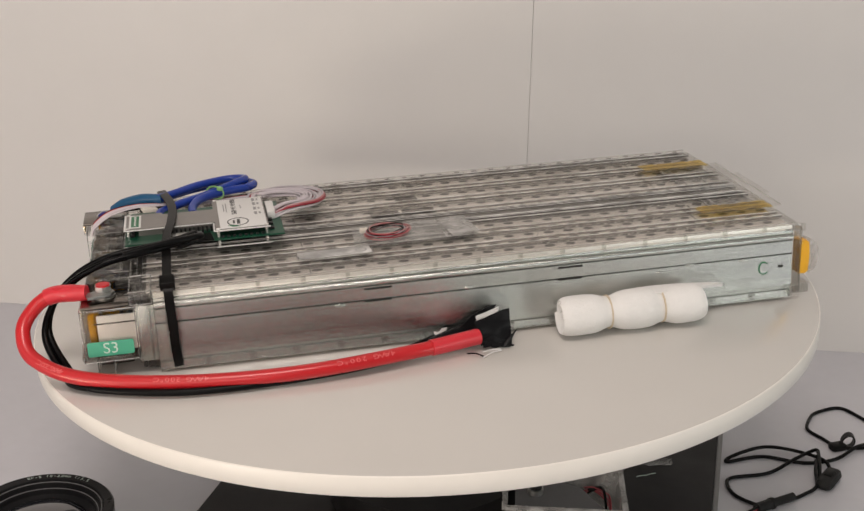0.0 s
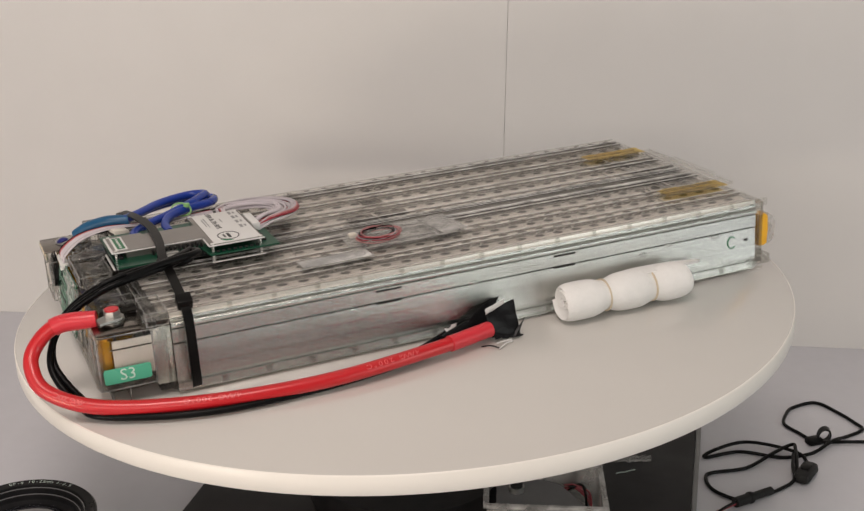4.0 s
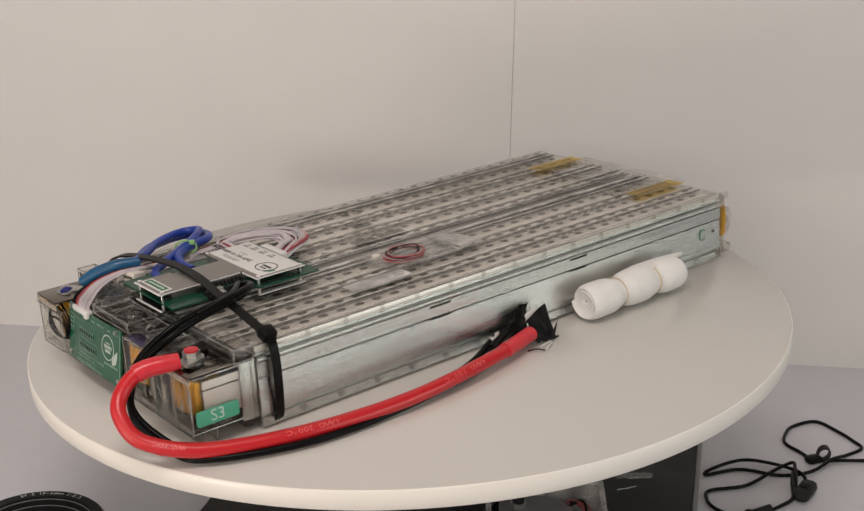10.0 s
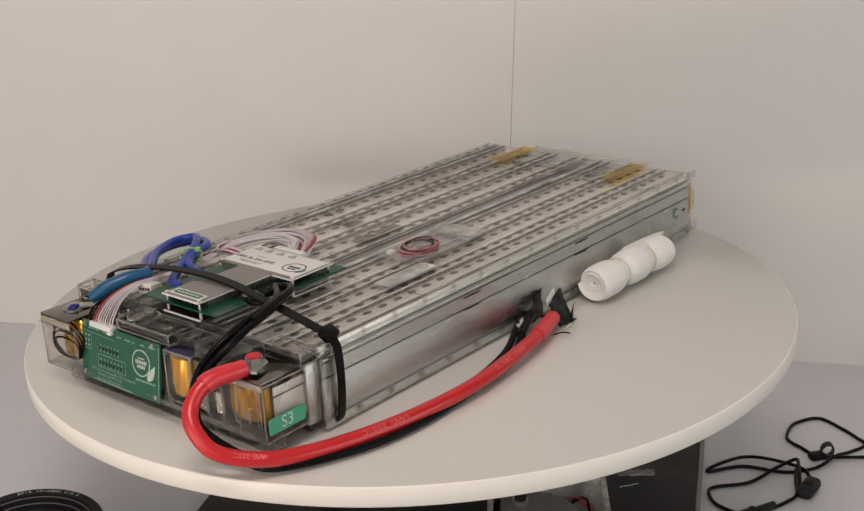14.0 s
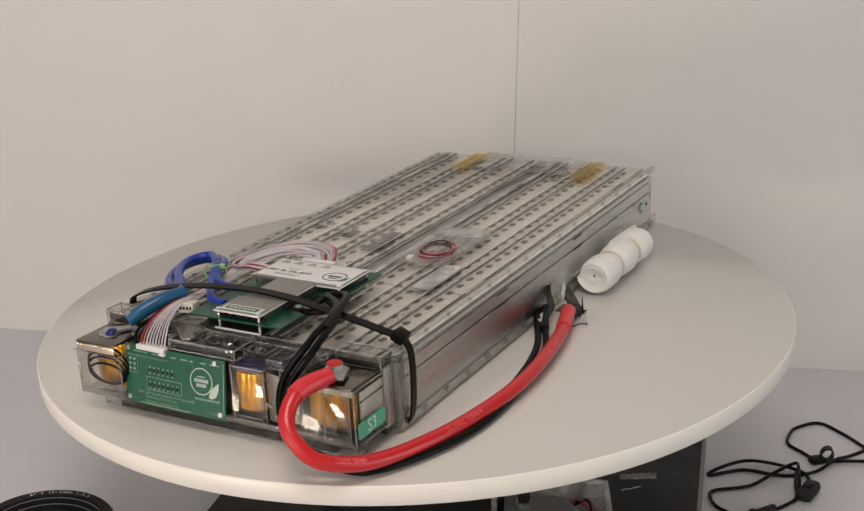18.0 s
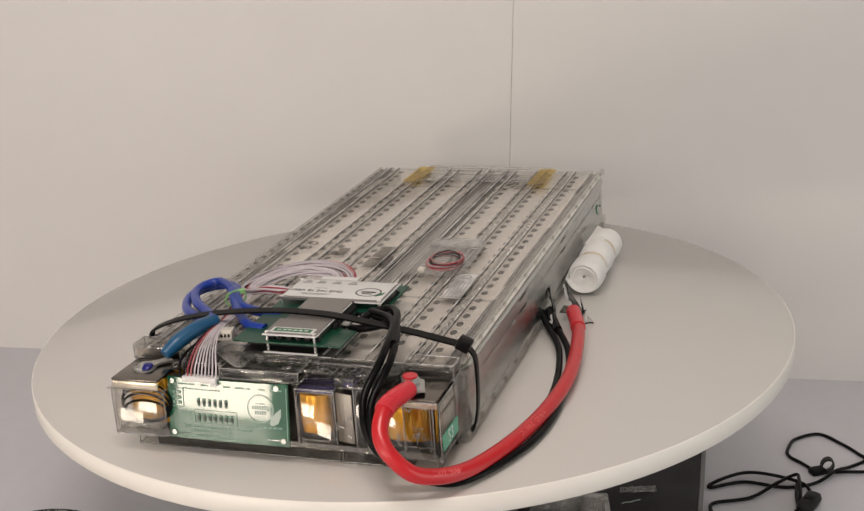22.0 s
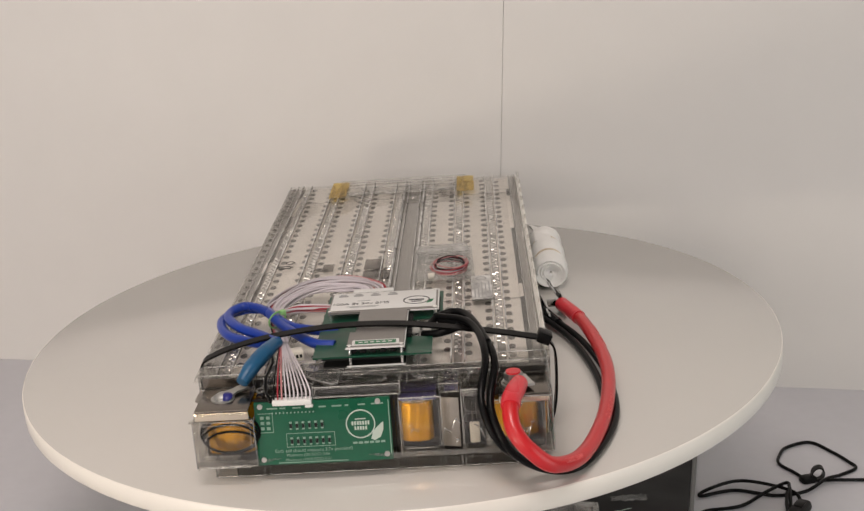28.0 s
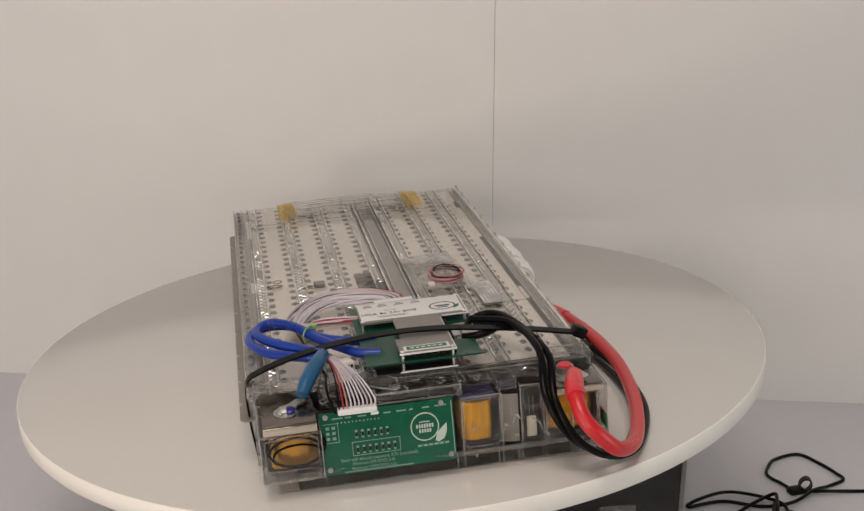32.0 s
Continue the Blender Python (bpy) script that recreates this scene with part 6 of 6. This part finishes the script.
def thin_loops():
    t = thing("thin_wire_loops", "thin black wire coiled in front of the negative terminal", "wires", (-0.347, 0.123, 0.03), True)
    rnd = random.Random(5)
    for k in range(4):
        a, b = 0.0245 - 0.0013 * k, 0.0185 - 0.0030 * k
        cy, cz = 0.1240 + rnd.uniform(-0.001, 0.001), 0.0455 - 0.0018 * k + rnd.uniform(-0.001, 0.001)
        pts = [(-0.3395 - 0.0014 * k, cy + a * math.cos(q), cz + b * math.sin(q)) for q in [radians(v) for v in range(0, 376, 25)]]
        part("loop", tube(pts, 0.00105, 8, 5), BLACK_SHEATH, t)


thin_loops()


# ---- loose things on the cover ----
def sensor_bag():
    t = thing("small_parts_bag", "clear plastic bag with a coil of thin red and white wire", "bag", (-0.05, -0.06, 0.0785), True)
    rnd = random.Random(8)
    bm = bmesh.new()
    n, k = 16, 12
    corners = (Vector((-0.0830, -0.0830, 0)), Vector((-0.0780, -0.0200, 0)), Vector((0.0400, -0.0200, 0)), Vector((0.0330, -0.0800, 0)))
    for level in (0, 1):
        grid = []
        for i in range(n + 1):
            row = []
            for j in range(k + 1):
                u, w = i / n, j / k
                p = (corners[0] * (1 - u) + corners[3] * u) * (1 - w) + (corners[1] * (1 - u) + corners[2] * u) * w
                puff = math.sin(math.pi * u) * math.sin(math.pi * w) * math.exp(-((p.x + 0.048) ** 2 + (p.y + 0.058) ** 2) / 0.0015)
                p.z = 0.0786 + rnd.uniform(0, 0.0012) + (0.0015 + 0.009 * puff) * level
                row.append(bm.verts.new(p))
            grid.append(row)
        for i in range(n):
            for j in range(k):
                bm.faces.new((grid[i][j], grid[i + 1][j], grid[i + 1][j + 1], grid[i][j + 1]))
    part("film", bm, BAG, t, smooth=60)
    part("zip_strip", one_box((0.0080, -0.0790, 0.0800), (0.0100, -0.0220, 0.0808), 0.0004), BAG_FOLD, t)
    part("folded_end", one_box((0.0120, -0.0760, 0.0805), (0.0410, -0.0190, 0.0811), 0.0002, pose(0.03, -0.05, 0) @ pose(0, 0, 0, 0, 0, 6) @ pose(-0.03, 0.05, 0)), BAG_FOLD, t, "folded milky end of the bag")
    for q in range(9):
        r = 0.0178 + rnd.uniform(-0.0030, 0.0024)
        cx, cy, slant = -0.0480 + rnd.uniform(-0.002, 0.003), -0.0580 + rnd.uniform(-0.002, 0.002), rnd.uniform(-0.10, 0.16)
        m = (WIRE_PINK, WIRE_RED, BLACK_SHEATH, WIRE_PINK, WIRE_WHITE, BLACK_SHEATH, WIRE_RED, BLACK_SHEATH, WIRE_PINK)[q]
        ph = rnd.uniform(0, 6.28)
        pts = [(cx + r * 1.12 * math.cos(a + ph), cy + r * 0.96 * math.sin(a + ph), 0.0830 + 0.0007 * q + slant * r * math.cos(a + ph) + 0.0008 * math.sin(2 * a + q)) for a in [radians(v) for v in range(0, 375, 25)]]
        part("coil_wire", tube(pts, 0.0006, 8, 4), m, t, ("faded red wire", "dark red wire", "black wire", "faded red wire", "white wire", "black wire", "dark red wire", "black wire", "faded red wire")[q])
    part("coil_tie", one_box((-0.0690, -0.0600, 0.0800), (-0.0280, -0.0588, 0.0845), 0.0004), BAG, t, "thin white twist across the coil")
    part("plug", one_box((-0.0720, -0.0420, 0.0795), (-0.0640, -0.0350, 0.0840), 0.0010), PLUG, t, "small white plug")
    g = thing("paper_tag", "small translucent white tag with lines of print", "tag", (-0.105, -0.088, 0.0795), True)
    m = pose(-0.1040, -0.0893, 0.0790, 0, 0, 1)
    part("sheet", one_box((-0.0370, -0.0108, 0), (0.0370, 0.0108, 0.0003), 0.0001, m), BAG, g)
    part("white_print", one_box((-0.0350, -0.0100, 0.0004), (0.0350, 0.0100, 0.0007), 0.0001, m), clear("tag_print", (0.9, 0.9, 0.89), 0.4, 0.55, bump=0.1, milk=(0.78, 0.77, 0.75)), g)
    bm = bmesh.new()
    for q in range(5):
        box(bm, (-0.0310, -0.0080 + q * 0.0036, 0.0007), (0.0150 - 0.006 * (q % 2), -0.0068 + q * 0.0036, 0.0009), 0, m)
    ring_of(bm, m @ Vector((0.0255, 0.0, 0.0007)), "z", 0.0056, 0.0042, 0.0002, 20)
    part("print_bars", bm, INK_GREY, g, "grey lines of print")


sensor_bag()


def amber_tapes():
    for k, (ya, yb) in enumerate(((0.0800, 0.1020), (-0.0850, -0.0630))):
        t = thing("amber_tape_strip", "strip of translucent amber tape over the battery's far end", "tape", (0.31, (ya + yb) / 2, 0.079), True, "amber tape strips")
        rnd = random.Random(20 + k)
        bm = bmesh.new()
        n, r = 14, 5
        grid = []
        for i in range(n + 1):
            row = []
            for j in range(r + 1):
                x = 0.2720 + 0.0770 * i / n + rnd.uniform(-0.0012, 0.0012)
                y = ya + (yb - ya) * j / r + rnd.uniform(-0.0006, 0.0006)
                row.append(bm.verts.new((x, y, 0.0784 + rnd.uniform(0, 0.0010))))
            grid.append(row)
        faces = [bm.faces.new((grid[i][j], grid[i + 1][j], grid[i + 1][j + 1], grid[i][j + 1])) for i in range(n) for j in range(r)]
        part("tape", bm, KAPTON_TAPE, t, smooth=30)
    s = thing("clear_spacer_strip", "clear ribbed plastic strip taped across the battery's end", "plastic strip", (0.325, 0.01, 0.0785), True)
    part("sheet", one_box((0.2900, -0.0760, 0.0758), (0.3640, 0.0950, 0.0763), 0.0002), CLEAR, s)
    for k, x in enumerate((0.2910, 0.2990, 0.3220, 0.3400, 0.3520, 0.3625)):
        part("rib", one_box((x, -0.0740, 0.0763), (x + 0.0012, 0.0930, 0.0774), 0.0003), EDGE_RIB, s)
    part("tongue", one_box((0.3645, -0.0300, 0.0757), (0.3720, 0.0500, 0.0763), 0.0002), CLEAR, s)


amber_tapes()


def foam_roll():
    """A rolled sheet of white foam held by two rubber bands."""
    t = thing("foam_roll", "roll of white packing foam held by two rubber bands", "foam roll", (0.165, -0.168, 0.0), True)
    cy, x0, x1, bands = -0.1690, 0.0955, 0.2360, (0.1425, 0.1950)

    def waist(x):
        k = 1.0
        for b in bands:
            k -= 0.22 * math.exp(-((x - b) / 0.010) ** 2)
        return k * (0.95 + 0.05 * math.sin((x - x0) / (x1 - x0) * math.pi)) * (1 - 0.15 * math.exp(-(min(x - x0, x1 - x) / 0.0035) ** 1.3))

    turns, n, m, first = 4.6, 150, 44, 2.35

    def radius(u, x):
        return (0.0030 + 0.0192 * u) * waist(x)

    def flat(z):
        return z if z > 0 else z * 0.93

    bm = bmesh.new()
    rows = []
    for i in range(m + 1):
        x = x0 + (x1 - x0) * i / m
        end = math.exp(-min(x - x0, x1 - x) / 0.006)
        row = []
        for k in range(n + 1):
            u = k / n
            a = 2 * math.pi * turns * u + first
            r = radius(u, x) + 0.0005 * math.sin(2 * a + x * 60) * u
            lean = end * (0.0034 * (1 - u) + 0.0012 * math.sin(a * 0.8 + 0.6)) * (1 if x < 0.16 else -1)
            row.append(bm.verts.new((x + lean, cy + r * math.cos(a) * 1.05, flat(r * math.sin(a)))))
        rows.append(row)
    faces = []
    for a, b in zip(rows, rows[1:]):
        for k in range(n):
            faces.append(bm.faces.new((a[k], a[k + 1], b[k + 1], b[k])))
    bmesh.ops.recalc_face_normals(bm, faces=faces)
    bmesh.ops.solidify(bm, geom=faces, thickness=0.0037)
    low = min(v.co.z for v in bm.verts)
    bmesh.ops.translate(bm, verts=bm.verts, vec=(0, 0, 0.0006 - low))
    mid = -low + 0.0006
    top = max(v.co.z for v in bm.verts) - 0.0012
    part("rolled_sheet", bm, FOAM, t, smooth=60)
    for b in bands:
        bm = bmesh.new()
        ring = []
        for k in range(29):
            q = 2 * math.pi * k / 28
            u = 1 - ((2 * math.pi * turns + first - q) % (2 * math.pi)) / (2 * math.pi * turns)
            r = radius(u, b) + 0.0006
            ring.append((b, cy + r * 1.05 * math.cos(q), mid + flat(r * math.sin(q))))
        sweep(bm, ring, [(-0.0008, -0.0006), (0.0008, -0.0006), (0.0008, 0.0006), (-0.0008, 0.0006)], 2, up=(1, 0, 0))
        part("rubber_band", bm, RUBBER_BAND, t, "tan rubber band")
    # the loose corner of the sheet, standing off the roll beside the rail
    bm = bmesh.new()
    rows = []
    for i in range(13):
        u = i / 12
        x = 0.1760 + 0.0900 * u
        w = 0.0105 * (1 - u) ** 0.8 + 0.0008
        rows.append([bm.verts.new((x, -0.1665 + 0.0130 * u * u + v * w, top - 0.0008 - 0.0085 * u * u - (v * w) ** 2 * 18 * (1 - u))) for v in (-1, -0.5, 0, 0.5, 1)])
    fc = [bm.faces.new((a[k], a[k + 1], b[k + 1], b[k])) for a, b in zip(rows, rows[1:]) for k in range(4)]
    bmesh.ops.recalc_face_normals(bm, faces=fc)
    bmesh.ops.solidify(bm, geom=fc, thickness=0.0030)
    part("loose_flap", bm, FOAM, t, "loose outer flap of the foam", smooth=60)


foam_roll()


# ---- what moves ----
def motions():
    for ob, at in RIDERS:
        walk(ob, [(t, DISC @ pose(0, 0, 0, 0, 0, a) @ SEAT @ MODULE @ Matrix.Translation(at)) for t, a in TURN])


motions()
